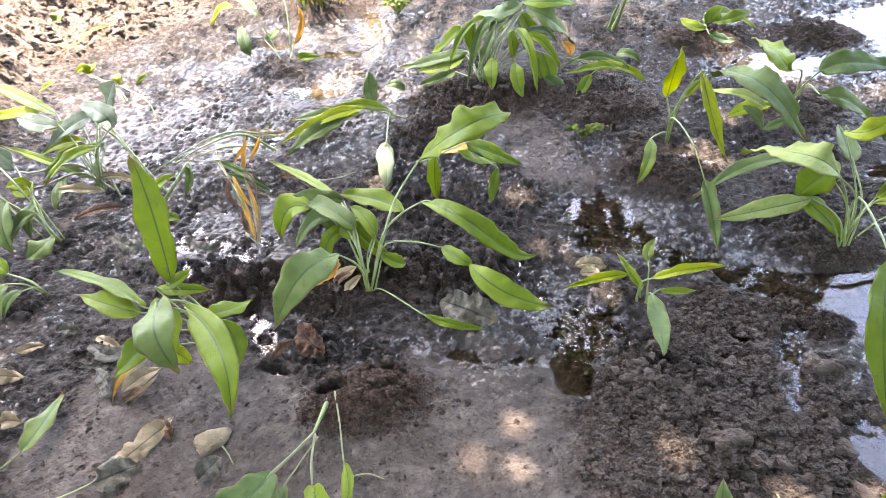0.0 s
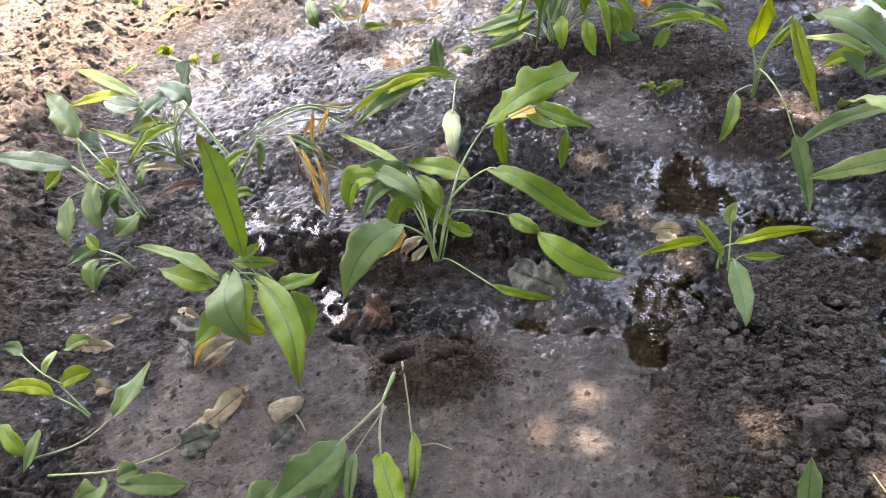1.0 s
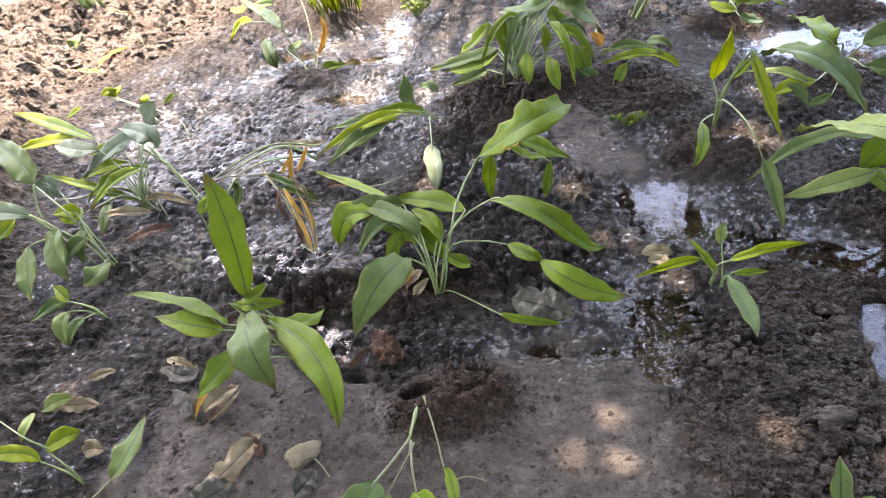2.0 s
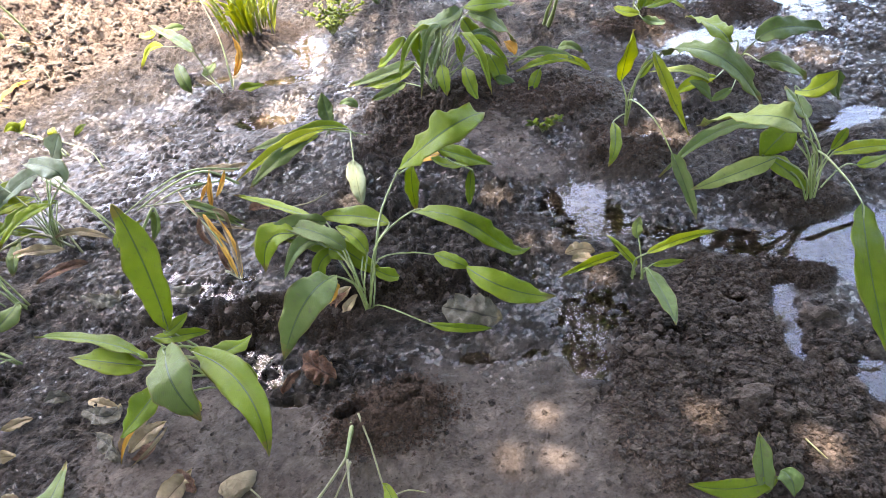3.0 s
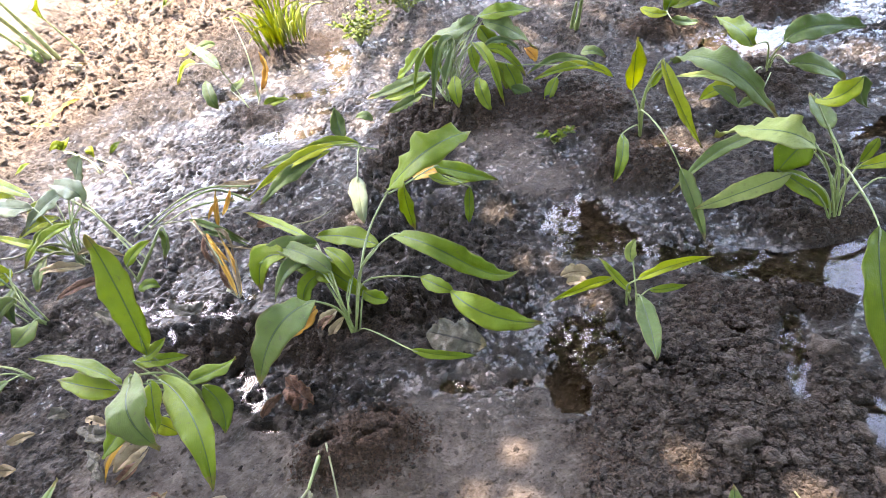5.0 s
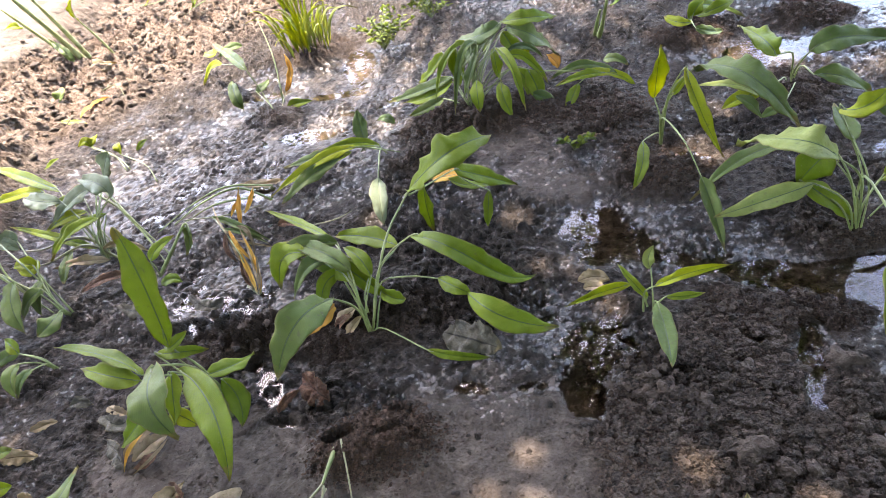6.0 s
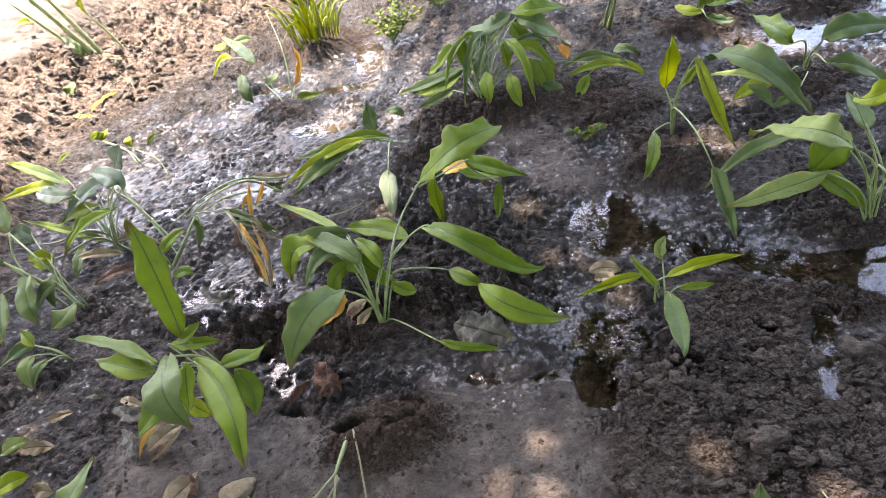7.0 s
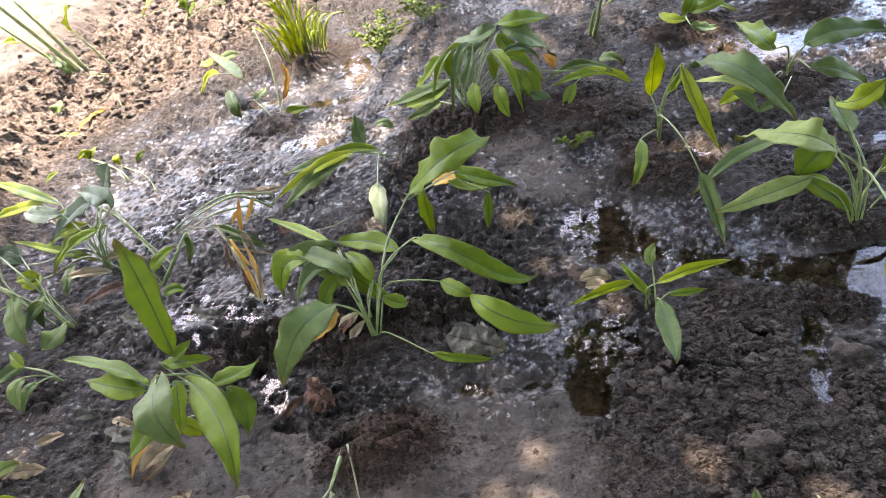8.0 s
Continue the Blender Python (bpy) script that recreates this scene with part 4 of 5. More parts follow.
leaf(p, O, 0.014, 10, 30, (0.044, -0.047, 0), (0.037, 0.024, 0.07), (-0.012, 0.115, 0.12), stalk=[(0, 0, 0)])
leaf(p, T, 0.014, 40, 30, (0.021, -0.027, 0), (0.006, 0.027, 0.05), (-0.05, 0.11, 0.09), stalk=[(0, 0, 0)])
leaf(p, O, 0.02, 0, 40, (-0.059, 0.142, 0.12), (-0.025, 0.086, 0.1), (0.016, 0.052, 0.05))
leaf(p, T, 0.02, 30, 40, (-0.03, 0.142, 0.13), (0.02, 0.107, 0.12), (0.013, 0.079, 0.05))
leaf(p, BROWN, 0.026, 20, 30, (-0.073, 0.143, 0.11), (-0.073, 0.107, 0.08), (-0.048, 0.077, 0.04))
leaf(p, T, 0.014, 0, 30, (0.039, -0.043, 0), (0.048, -0.008, 0.05), (0.042, 0.039, 0.08), stalk=[(0, 0, 0)])
leaf(p, BROWN, 0.02, 0, 30, (0.014, -0.013, 0), (-0.01, 0.015, 0.04), (-0.021, 0.065, 0.07), stalk=[(0, 0, 0)])
leaf(p, T, 0.01, 0, 30, (-0.053, 0.121, 0.1), (0.027, 0.091, 0.09), (0.084, 0.107, 0.05))
leaf(p, T, 0.008, 0, 30, (-0.19, 0.354, 0.09), (-0.115, 0.21, 0.1), (-0.06, 0.149, 0.09))
leaf(p, D, 0.042, 0, 62, (-0.168, 0.277, 0.09), (-0.034, 0.187, 0.09), (0.055, 0.155, 0.04))
leaf(p, D, 0.03, 0, 55, (-0.13, 0.23, 0.07), (-0.026, 0.186, 0.06), (0.044, 0.152, 0.03))
stem(p, 0.005, (-0.012, 0.433, 0.02), (-0.09, 0.386, 0.12), (-0.184, 0.302, 0.14), (-0.312, 0.285, 0.08))
stem(p, 0.004, (-0.056, 0.408, 0.06), (-0.152, 0.304, 0.12), (-0.271, 0.291, 0.08))
stem(p, 0.004, (-0.003, 0.463, 0.06), (-0.138, 0.407, 0.12), (-0.243, 0.328, 0.12), (-0.384, 0.281, 0.06))
stem(p, 0.003, (0.011, 0.001, 0), (-0.025, 0.07, 0.09), (-0.146, 0.249, 0.1))

p = plant("turmeric_plant", (-1.34, 1.73, 0), "sprawling turmeric plant with dusty pale leaves", "turmeric plants")
leaf(p, W, 0.07, 0, 14, (0.022, 0.133, 0.22), (-0.093, 0.138, 0.18), (-0.236, 0.128, 0.08), stalk=[(0, 0, 0)])
leaf(p, G, 0.05, 0, 16, (-0.207, 0.247, 0.16), (-0.473, 0.438, 0.15), (-0.739, 0.621, 0.12), stalk=[(0, 0, 0)])
leaf(p, L, 0.05, 0, 16, (-0.327, 0.315, 0.13), (-0.465, 0.352, 0.12), (-0.65, 0.364, 0.08), stalk=[(0, 0, 0)])
leaf(p, L, 0.05, 0, 16, (-0.03, 0.087, 0.15), (-0.155, 0.118, 0.12), (-0.273, 0.135, 0.06), stalk=[(0, 0, 0)])
leaf(p, G, 0.035, 0, 20, (-0.014, 0.012, 0.04), (-0.219, 0.102, 0.06), (-0.497, 0.245, 0.05), stalk=[(0, 0, 0)])
leaf(p, W, 0.08, 0, 14, (0.086, 0.082, 0.2), (0.068, 0.091, 0.25), (-0.077, 0.204, 0.22), stalk=[(0, 0, 0)])
leaf(p, W, 0.07, 0, 14, (-0.154, 0.158, 0.17), (-0.26, 0.187, 0.17), (-0.388, 0.281, 0.14), stalk=[(0, 0, 0)])
leaf(p, W, 0.085, 0, 10, (0.009, 0.208, 0.2), (0.052, 0.194, 0.26), (0.094, 0.198, 0.31), stalk=[(0, 0, 0)])
leaf(p, G, 0.05, 0, 16, (-0.073, 0.167, 0.16), (-0.157, 0.186, 0.15), (-0.234, 0.211, 0.12), stalk=[(0, 0, 0)])
stem(p, 0.005, (-0.009, 0.202, 0.16), (0.138, 0.054, 0.1), (0.27, -0.056, 0.01))
stem(p, 0.005, (-0.039, 0.192, 0.16), (0.1, 0.097, 0.1), (0.201, -0.01, 0.01))
stem(p, 0.004, (0.057, 0.124, 0.14), (0.16, 0.026, 0.08), (0.27, -0.1, 0.01))
leaf(p, Y, 0.045, 0, 18, (0.266, -0.162, 0.08), (0.295, -0.133, 0.11), (0.348, -0.097, 0.12), stalk=[(0.277, -0.155, 0.02)])
leaf(p, Y, 0.04, 0, 18, (0.309, -0.242, 0.04), (0.356, -0.242, 0.06), (0.394, -0.255, 0.05))
stem(p, 0.0065, (0.252, -0.142, 0), (0.345, -0.119, 0.1), (0.382, -0.068, 0.14), (0.391, -0.083, 0.11))
leaf(p, D, 0.04, 0, 20, (0.375, -0.074, 0.13), (0.371, -0.072, 0.08), (0.326, -0.069, 0.01))

stem(p, 0.006, (0.02, 0.03, 0.02), (-0.10, 0.06, 0.07), (-0.24, 0.05, 0.05), (-0.36, 0.10, 0.02), material=STALK_DRY)
stem(p, 0.005, (0.06, -0.02, 0.01), (-0.06, 0.02, 0.06), (-0.20, -0.03, 0.04), (-0.33, 0.02, 0.02), material=STALK_DRY)
stem(p, 0.004, (0.10, -0.06, 0.01), (0.02, 0.04, 0.07), (-0.08, 0.14, 0.08), (-0.16, 0.26, 0.03), material=STALK_DRY)
leaf(p, T, 0.040, 0, 30, (0.05, -0.05, 0.03), (-0.05, -0.06, 0.05), (-0.17, -0.04, 0.02))
leaf(p, BROWN, 0.045, 10, 26, (0.14, -0.13, 0.02), (0.07, -0.17, 0.04), (-0.01, -0.18, 0.01))
leaf(p, T, 0.030, -20, 30, (0.20, -0.05, 0.04), (0.10, -0.02, 0.07), (-0.02, 0.01, 0.03))
leaf(p, Y, 0.050, 0, 22, (0.02, 0.10, 0.12), (-0.10, 0.06, 0.11), (-0.21, 0.03, 0.04), stalk=[(0, 0, 0)])
leaf(p, G, 0.048, 12, 24, (0.04, 0.06, 0.14), (-0.04, -0.02, 0.15), (-0.14, -0.06, 0.07), stalk=[(0, 0, 0)])

p = plant("turmeric_plant", (-1.36, 1.46, 0), "leafy turmeric plant with grey-green drooping leaves", "turmeric plants")
leaf(p, L, 0.05, 0, 18, (-0.103, 0.117, 0.12), (-0.129, 0.121, 0.14), (-0.199, 0.139, 0.12), stalk=[(0, 0, 0)])
leaf(p, D, 0.075, 0, 14, (-0.145, 0.055, 0.12), (-0.13, -0.024, 0.1), (-0.084, -0.097, 0.03), stalk=[(0, 0, 0)])
leaf(p, D, 0.05, 0, 16, (-0.044, 0.023, 0.1), (-0.097, 0.002, 0.08), (-0.13, -0.032, 0.03), stalk=[(0, 0, 0)])
leaf(p, D, 0.055, 0, 18, (-0.077, 0.089, 0.1), (-0.082, 0.025, 0.08), (-0.068, -0.019, 0.03), stalk=[(0, 0, 0)])
leaf(p, D, 0.08, 0, 10, (0.012, -0.041, 0.05), (0.003, -0.088, 0.05), (-0.035, -0.115, 0.03), stalk=[(0, 0, 0)])
leaf(p, W, 0.06, 0, 14, (-0.207, 0.233, 0.16), (-0.232, 0.224, 0.18), (-0.289, 0.222, 0.16), stalk=[(0, 0, 0)])
leaf(p, D, 0.05, 0, 18, (-0.098, 0.289, 0.05), (-0.088, 0.207, 0.04), (-0.084, 0.151, 0.01))
leaf(p, D, 0.095, 0, 14, (-0.264, 0.219, 0.19), (-0.327, 0.292, 0.24), (-0.487, 0.433, 0.26), stalk=[(-0.081, 0.075, 0.08)])
leaf(p, W, 0.05, 0, 16, (-0.263, 0.224, 0.17), (-0.225, 0.209, 0.17), (-0.2, 0.211, 0.14))
leaf(p, W, 0.075, 0, 12, (-0.247, 0.108, 0.15), (-0.385, 0.118, 0.18), (-0.602, 0.165, 0.18), stalk=[(-0.086, 0.052, 0.05)])
leaf(p, L, 0.06, 0, 14, (-0.317, 0.128, 0.13), (-0.361, 0.108, 0.1), (-0.43, 0.112, 0.05))
leaf(p, L, 0.06, 0, 14, (-0.089, 0.128, 0.14), (-0.125, 0.12, 0.12), (-0.179, 0.126, 0.12), stalk=[(-0.079, 0.069, 0.06)])
leaf(p, D, 0.07, 0, 14, (-0.233, 0.006, 0.1), (-0.213, -0.074, 0.07), (-0.185, -0.156, 0.02), stalk=[(-0.186, 0.031, 0.1)])
stem(p, 0.004, (-0.264, 0.219, 0.19), (-0.231, 0.132, 0.12), (-0.092, 0.028, 0.02))
stem(p, 0.005, (-0.247, 0.108, 0.15), (-0.171, 0.071, 0.09), (-0.066, 0.02, 0))

p = plant("turmeric_seedling", (-1.29, 1.23, 0), "small turmeric seedling with curling leaves in mud", "turmeric plants")
leaf(p, D, 0.045, 0, 18, (-0.093, 0.019, 0.06), (-0.138, 0.009, 0.06), (-0.22, -0.014, 0.02), stalk=[(0, 0, 0)])
leaf(p, D, 0.05, 0, 18, (-0.074, -0.023, 0.06), (-0.085, -0.065, 0.05), (-0.066, -0.109, 0.01), stalk=[(0, 0, 0)])
leaf(p, D, 0.035, 0, 18, (-0.024, -0.044, 0.05), (-0.044, -0.072, 0.05), (-0.062, -0.109, 0.01), stalk=[(0, 0, 0)])
leaf(p, G, 0.04, 0, 18, (-0.084, 0.009, 0.07), (-0.108, 0.027, 0.09), (-0.143, 0.055, 0.09), stalk=[(0, 0, 0)])

p = plant("fallen_turmeric", (-0.345, 0.86, 0.03), "broken turmeric plant lying over a hole in silt", "turmeric plants")
stem(p, 0.006, (-0.021, -0.042, 0.015), (-0.032, -0.103, 0.02), (-0.038, -0.135, 0.02))
leaf(p, D, 0.085, 10, 14, (-0.103, -0.241, 0.04), (-0.139, -0.314, 0.06), (-0.226, -0.39, 0.04), stalk=[(-0.038, -0.135, 0.02), (-0.071, -0.192, 0.03)])
leaf(p, D, 0.07, -10, 16, (-0.113, -0.243, 0.02), (-0.126, -0.319, 0.02), (-0.146, -0.403, 0), stalk=[(-0.038, -0.135, 0.02), (-0.071, -0.192, 0.03)])
leaf(p, D, 0.03, 0, 20, (-0.079, -0.25, 0.01), (-0.072, -0.317, 0.02), (-0.066, -0.378, 0), stalk=[(-0.038, -0.135, 0.02)])
leaf(p, G, 0.065, 0, 14, (-0.021, -0.255, 0.01), (0.021, -0.34, 0.05), (0.062, -0.413, 0.02), stalk=[(-0.035, -0.139, 0.02), (-0.031, -0.202, 0.02)])
leaf(p, G, 0.028, 0, 20, (0.035, -0.2, 0), (0.057, -0.265, 0.02), (0.054, -0.35, 0), stalk=[(-0.006, -0.034, 0.03), (0.017, -0.117, 0.02)])

p = plant("fallen_leaf", (-1.14, 0.86, 0), "pale torn green leaf lying on mud", "fallen leaves")
leaf(p, D, 0.055, 0, 14, (0.083, -0.168, 0.03), (0.103, -0.098, 0.04), (0.096, 0.008, 0.015), stalk=[(-0.107, -0.272, 0.005), (0.02, -0.233, 0.02)])

p = plant("turmeric_seedling", (-1.2, 0.8, 0), "yellow-green turmeric seedling low on mud", "turmeric plants")
leaf(p, L, 0.04, 0, 18, (-0.017, -0.074, 0.07), (-0.078, -0.058, 0.09), (-0.202, -0.055, 0.06), stalk=[(0.069, -0.109, 0.005)])
leaf(p, L, 0.05, 0, 16, (-0.031, -0.035, 0.06), (0.016, -0.023, 0.08), (0.038, 0.002, 0.06), stalk=[(0.056, -0.1, 0.01)])
leaf(p, D, 0.035, 0, 16, (-0.149, 0.024, 0.1), (-0.193, 0.051, 0.1), (-0.244, 0.05, 0.09), stalk=[(-0.013, -0.051, 0.06)])
leaf(p, P, 0.04, 0, 16, (-0.124, 0.104, 0.02), (-0.081, 0.113, 0.04), (-0.063, 0.137, 0.02))
leaf(p, P, 0.035, 0, 16, (-0.135, 0.089, 0.03), (-0.13, 0.049, 0.04), (-0.144, 0.019, 0.01))
leaf(p, Y, 0.05, 0, 16, (-0.139, -0.144, 0.05), (-0.066, -0.192, 0.05), (-0.036, -0.21, 0.01))
leaf(p, D, 0.035, 0, 16, (-0.023, -0.155, 0.05), (-0.016, -0.208, 0.04), (-0.036, -0.246, 0.01))

p = plant("turmeric_seedling", (-0.99, 0.63, 0), "small grey-green sprout at the mud's edge", "turmeric plants")
leaf(p, D, 0.05, 0, 16, (0.199, -0.099, 0.03), (0.119, -0.106, 0.04), (0.018, -0.096, 0.02))
leaf(p, D, 0.05, 0, 16, (0.02, -0.088, 0.03), (0.049, -0.079, 0.04), (0.066, -0.067, 0.03))
leaf(p, D, 0.06, 0, 16, (-0.005, -0.108, 0.03), (-0.009, -0.131, 0.05), (-0.048, -0.146, 0.04))
leaf(p, D, 0.07, 0, 16, (0.413, -0.099, 0.04), (0.4, -0.133, 0.06), (0.374, -0.172, 0.04))
stem(p, 0.003, (-0.174, -0.08, 0.01), (-0.021, -0.068, 0.015), (0.066, -0.039, 0.015), (0.136, 0.008, 0.01))

p = plant("turmeric_seedling", (0.62, 0.53, 0), "pale upright turmeric shoot in crumbly soil", "turmeric plants")
leaf(p, D, 0.045, 0, 18, (-0.19, -0.027, 0.02), (-0.185, 0.015, 0.07), (-0.176, 0.058, 0.1))
leaf(p, G, 0.04, 0, 18, (-0.154, -0.005, 0.03), (-0.247, -0.017, 0.04), (-0.327, 0.014, 0.03))
leaf(p, D, 0.05, 0, 18, (-0.142, 0.007, 0.03), (-0.138, -0.02, 0.04), (-0.141, -0.045, 0.02))

p = plant("turmeric_plant", (1, 0.62, 0), "turmeric leaves hanging over a puddle's muddy bank", "turmeric plants")
leaf(p, L, 0.05, 0, 18, (-0.137, 0.028, 0.1), (-0.169, 0.063, 0.09), (-0.196, 0.103, 0.06), stalk=[(0, 0, 0)])
leaf(p, G, 0.08, 0, 14, (-0.195, -0.094, 0.12), (-0.254, -0.093, 0.12), (-0.312, -0.109, 0.07), stalk=[(0, 0, 0)])

p = plant("turmeric_plant", (-2.19, 3.57, 0.05), "tall green stalks on the sunlit dry bank", "turmeric plants")
stem(p, 0.019, (0, 0, -0.02), (-0.09, -0.04, 0.24), (-0.20, -0.08, 0.52), material=STALK_PALE)
stem(p, 0.016, (0.03, 0.01, -0.02), (-0.03, -0.02, 0.22), (-0.13, -0.03, 0.50), material=STALK_PALE)
stem(p, 0.014, (-0.02, -0.02, -0.02), (-0.14, -0.05, 0.20), (-0.29, -0.05, 0.42), material=STALK_PALE)
stem(p, 0.009, (0.17, 0.02, -0.03), (0.11, 0.03, 0.12), (0.05, 0.02, 0.26), material=STALK_PALE)
leaf(p, T, 0.05, 0, 30, (0.04, -0.05, 0.02), (0.10, -0.10, 0.04), (0.20, -0.08, 0.01))
leaf(p, L, 0.1, 0, 18, (0.05, 0.02, 0.25), (0.08, -0.02, 0.34), (0.16, -0.06, 0.42))
leaf(p, L, 0.05, 0, 18, (-0.326, 0.091, 0.25), (-0.343, 0.059, 0.28), (-0.428, 0.069, 0.27))
leaf(p, D, 0.05, 0, 18, (0.013, -0.153, 0.09), (-0.038, -0.114, 0.15), (-0.159, -0.017, 0.2))
leaf(p, D, 0.07, 0, 18, (-0.019, -0.46, -0.02), (0.029, -0.446, 0.03), (0.031, -0.389, 0.05))

p = plant("turmeric_plant", (0.62, 3.05, 0.02), "broken far turmeric stalk standing in mud", "turmeric plants")
stem(p, 0.012, (-0.037, -0.255, -0.02), (-0.031, -0.332, 0.08), (-0.024, -0.404, 0.2))
stem(p, 0.01, (-0.052, -0.229, -0.02), (-0.044, -0.273, 0.06), (-0.044, -0.355, 0.14))
leaf(p, Y, 0.05, 0, 18, (0.006, -0.332, 0.14), (0.022, -0.374, 0.18), (0.053, -0.385, 0.2))

p = plant("turmeric_plant", (-1.55, 4.4, 0.05), "young far turmeric plant beside the grass", "turmeric plants")
leaf(p, L, 0.06, 0, 18, (-0.568, -0.047, 0.05), (-0.417, -0.203, 0.15), (-0.3, -0.25, 0.23), stalk=[(0, 0, 0)])
leaf(p, G, 0.06, 0, 18, (-0.148, -0.295, 0.05), (-0.124, -0.336, 0.15), (-0.151, -0.238, 0.21), stalk=[(0, 0, 0)])
leaf(p, G, 0.05, 0, 18, (-0.185, -0.269, 0.03), (-0.1, -0.312, 0.1), (-0.05, -0.333, 0.15), stalk=[(0, 0, 0)])

p = plant("turmeric_seedling", (-1.5, 2.35, 0), "tiny seedling sprouting from glossy mud", "turmeric plants")
leaf(p, L, 0.045, 0, 18, (-0.279, 0.238, 0.02), (-0.292, 0.244, 0.05), (-0.331, 0.239, 0.03), stalk=[(0, 0, 0)])
leaf(p, L, 0.04, 0, 18, (-0.284, 0.249, 0.02), (-0.254, 0.256, 0.05), (-0.264, 0.311, 0.04), stalk=[(0, 0, 0)])

p = plant("turmeric_seedling", (-1.33, 2.2, 0), "tiny seedling sprouting from glossy mud", "turmeric plants")
leaf(p, L, 0.04, 0, 18, (-0.25, 0.266, 0.02), (-0.248, 0.274, 0.05), (-0.271, 0.31, 0.05), stalk=[(0, 0, 0)])
leaf(p, G, 0.03, 0, 18, (-0.171, 0.273, 0.02), (-0.133, 0.274, 0.05), (-0.116, 0.302, 0.05))
leaf(p, G, 0.03, 0, 18, (-0.612, 0.249, 0.02), (-0.54, 0.213, 0.06), (-0.518, 0.251, 0.06))
litter("dead_leaf", GREY, 0.104, 0, 10, "soaked grey round leaf lying on silt", (-0.121, 1.15, 0.014), (-0.052, 1.11, 0.022), (0.026, 1.073, 0.01))
litter("dead_leaf", BROWN, 0.078, 0, 22, "curled red-brown dead leaf on mud", (-0.498, 1.061, 0.012), (-0.447, 1.003, 0.03), (-0.411, 0.978, 0.01))
litter("dead_leaf", BROWN, 0.032, 40, 35, "rolled dark brown dead leaf on mud", (-0.546, 0.963, 0), (-0.529, 0.986, 0.022), (-0.505, 1.029, 0.012))
litter("dead_leaf", BROWN, 0.034, 0, 18, "small brown dead leaf on mud", (-0.705, 1.751, 0.01), (-0.665, 1.751, 0.022), (-0.63, 1.729, 0.012))
litter("dead_leaf", T, 0.045, 0, 18, "pale tan dead leaf beside the puddle", (0.248, 1.282, 0), (0.292, 1.285, 0.014), (0.33, 1.267, 0.006))
litter("dead_leaf", T, 0.035, 0, 18, "pale tan dead leaf beside the puddle", (0.258, 1.253, 0), (0.288, 1.248, 0.012), (0.315, 1.235, 0.006))
litter("dead_leaf", T, 0.03, 0, 22, "dry grey leaf with a curled edge", (0.34, 1.993, 0), (0.392, 1.965, 0.02), (0.451, 1.977, 0.01))
litter("dead_leaf", GREY, 0.05, 0, 18, "soaked grey leaf pressed into mud", (-0.952, 1.478, 0), (-0.871, 1.414, 0.01), (-0.827, 1.445, 0))
litter("dead_leaf", P, 0.03, 0, 8, "bleached white flat leaf on dry clods", (-2.081, 2.914, 0.03), (-2.002, 2.88, 0.03), (-1.915, 2.855, 0.03))
litter("dead_leaf", T, 0.03, 0, 18, "torn tan dead leaf pressed into mud", (-1.247, 0.999, 0.008), (-1.212, 1.011, 0.014), (-1.18, 1.022, 0.008))
litter("dead_leaf", GREY, 0.036, 0, 18, "soaked grey leaf pressed into mud", (-1.167, 1.068, 0.008), (-1.132, 1.074, 0.014), (-1.094, 1.065, 0.008))
litter("dead_leaf", T, 0.034, 0, 22, "torn tan dead leaf pressed into mud", (-1.051, 1.051, 0.008), (-0.998, 1.021, 0.014), (-0.956, 1.005, 0.008))
litter("dead_leaf", BROWN, 0.036, 0, 22, "curled brown dead leaf on mud", (-0.786, 0.796, 0.008), (-0.745, 0.761, 0.016), (-0.726, 0.733, 0.008))
litter("dead_leaf", T, 0.028, 0, 22, "dry cream leaf on mud", (-1.302, 0.903, 0.008), (-1.286, 0.926, 0.016), (-1.267, 0.942, 0.008))
litter("dead_leaf", T, 0.04, 0, 20, "dry brown leaf on wet mud", (-0.931, 2.078, 0.01), (-0.825, 2.056, 0.03), (-0.738, 2.04, 0.01))
litter("dead_leaf", O, 0.03, 0, 26, "curled orange dry leaf on a clod", (-1.975, 2.905, 0.03), (-1.961, 3.041, 0.05), (-1.911, 3.128, 0.06))
litter("dead_leaf", T, 0.058, 0, 14, "long tan dead leaf lying on mud", (-0.845, 0.655, 0.014), (-0.790, 0.715, 0.03), (-0.738, 0.790, 0.016))
litter("dead_leaf", GREY, 0.075, 0, 16, "crumpled violet-grey soaked leaf", (-0.868, 0.627, 0.01), (-0.819, 0.646, 0.03), (-0.776, 0.671, 0.012))
litter("dead_leaf", GREY, 0.05, 0, 14, "soaked grey leaf pressed into mud", (-1.045, 1.019, 0.01), (-0.982, 0.981, 0.018), (-0.958, 1.017, 0.01))
litter("dead_leaf", GREY, 0.05, 20, 18, "soaked grey leaf pressed into mud", (-1.002, 0.94, 0.01), (-0.947, 0.885, 0.022), (-0.913, 0.849, 0.01))
litter("dead_leaf", T, 0.045, 0, 18, "torn pinkish-tan dead leaf in mud", (-0.899, 0.869, 0.006), (-0.866, 0.903, 0.02), (-0.827, 0.937, 0.01))
litter("dead_leaf", GREY, 0.05, 0, 14, "soaked grey leaf pressed into mud", (-0.635, 0.638, 0.004), (-0.613, 0.66, 0.016), (-0.597, 0.692, 0.01))
litter("dead_leaf", GREY, 0.04, 0, 14, "soaked grey leaf pressed into mud", (-0.593, 0.579, 0.004), (-0.569, 0.596, 0.01), (-0.541, 0.607, 0.004))
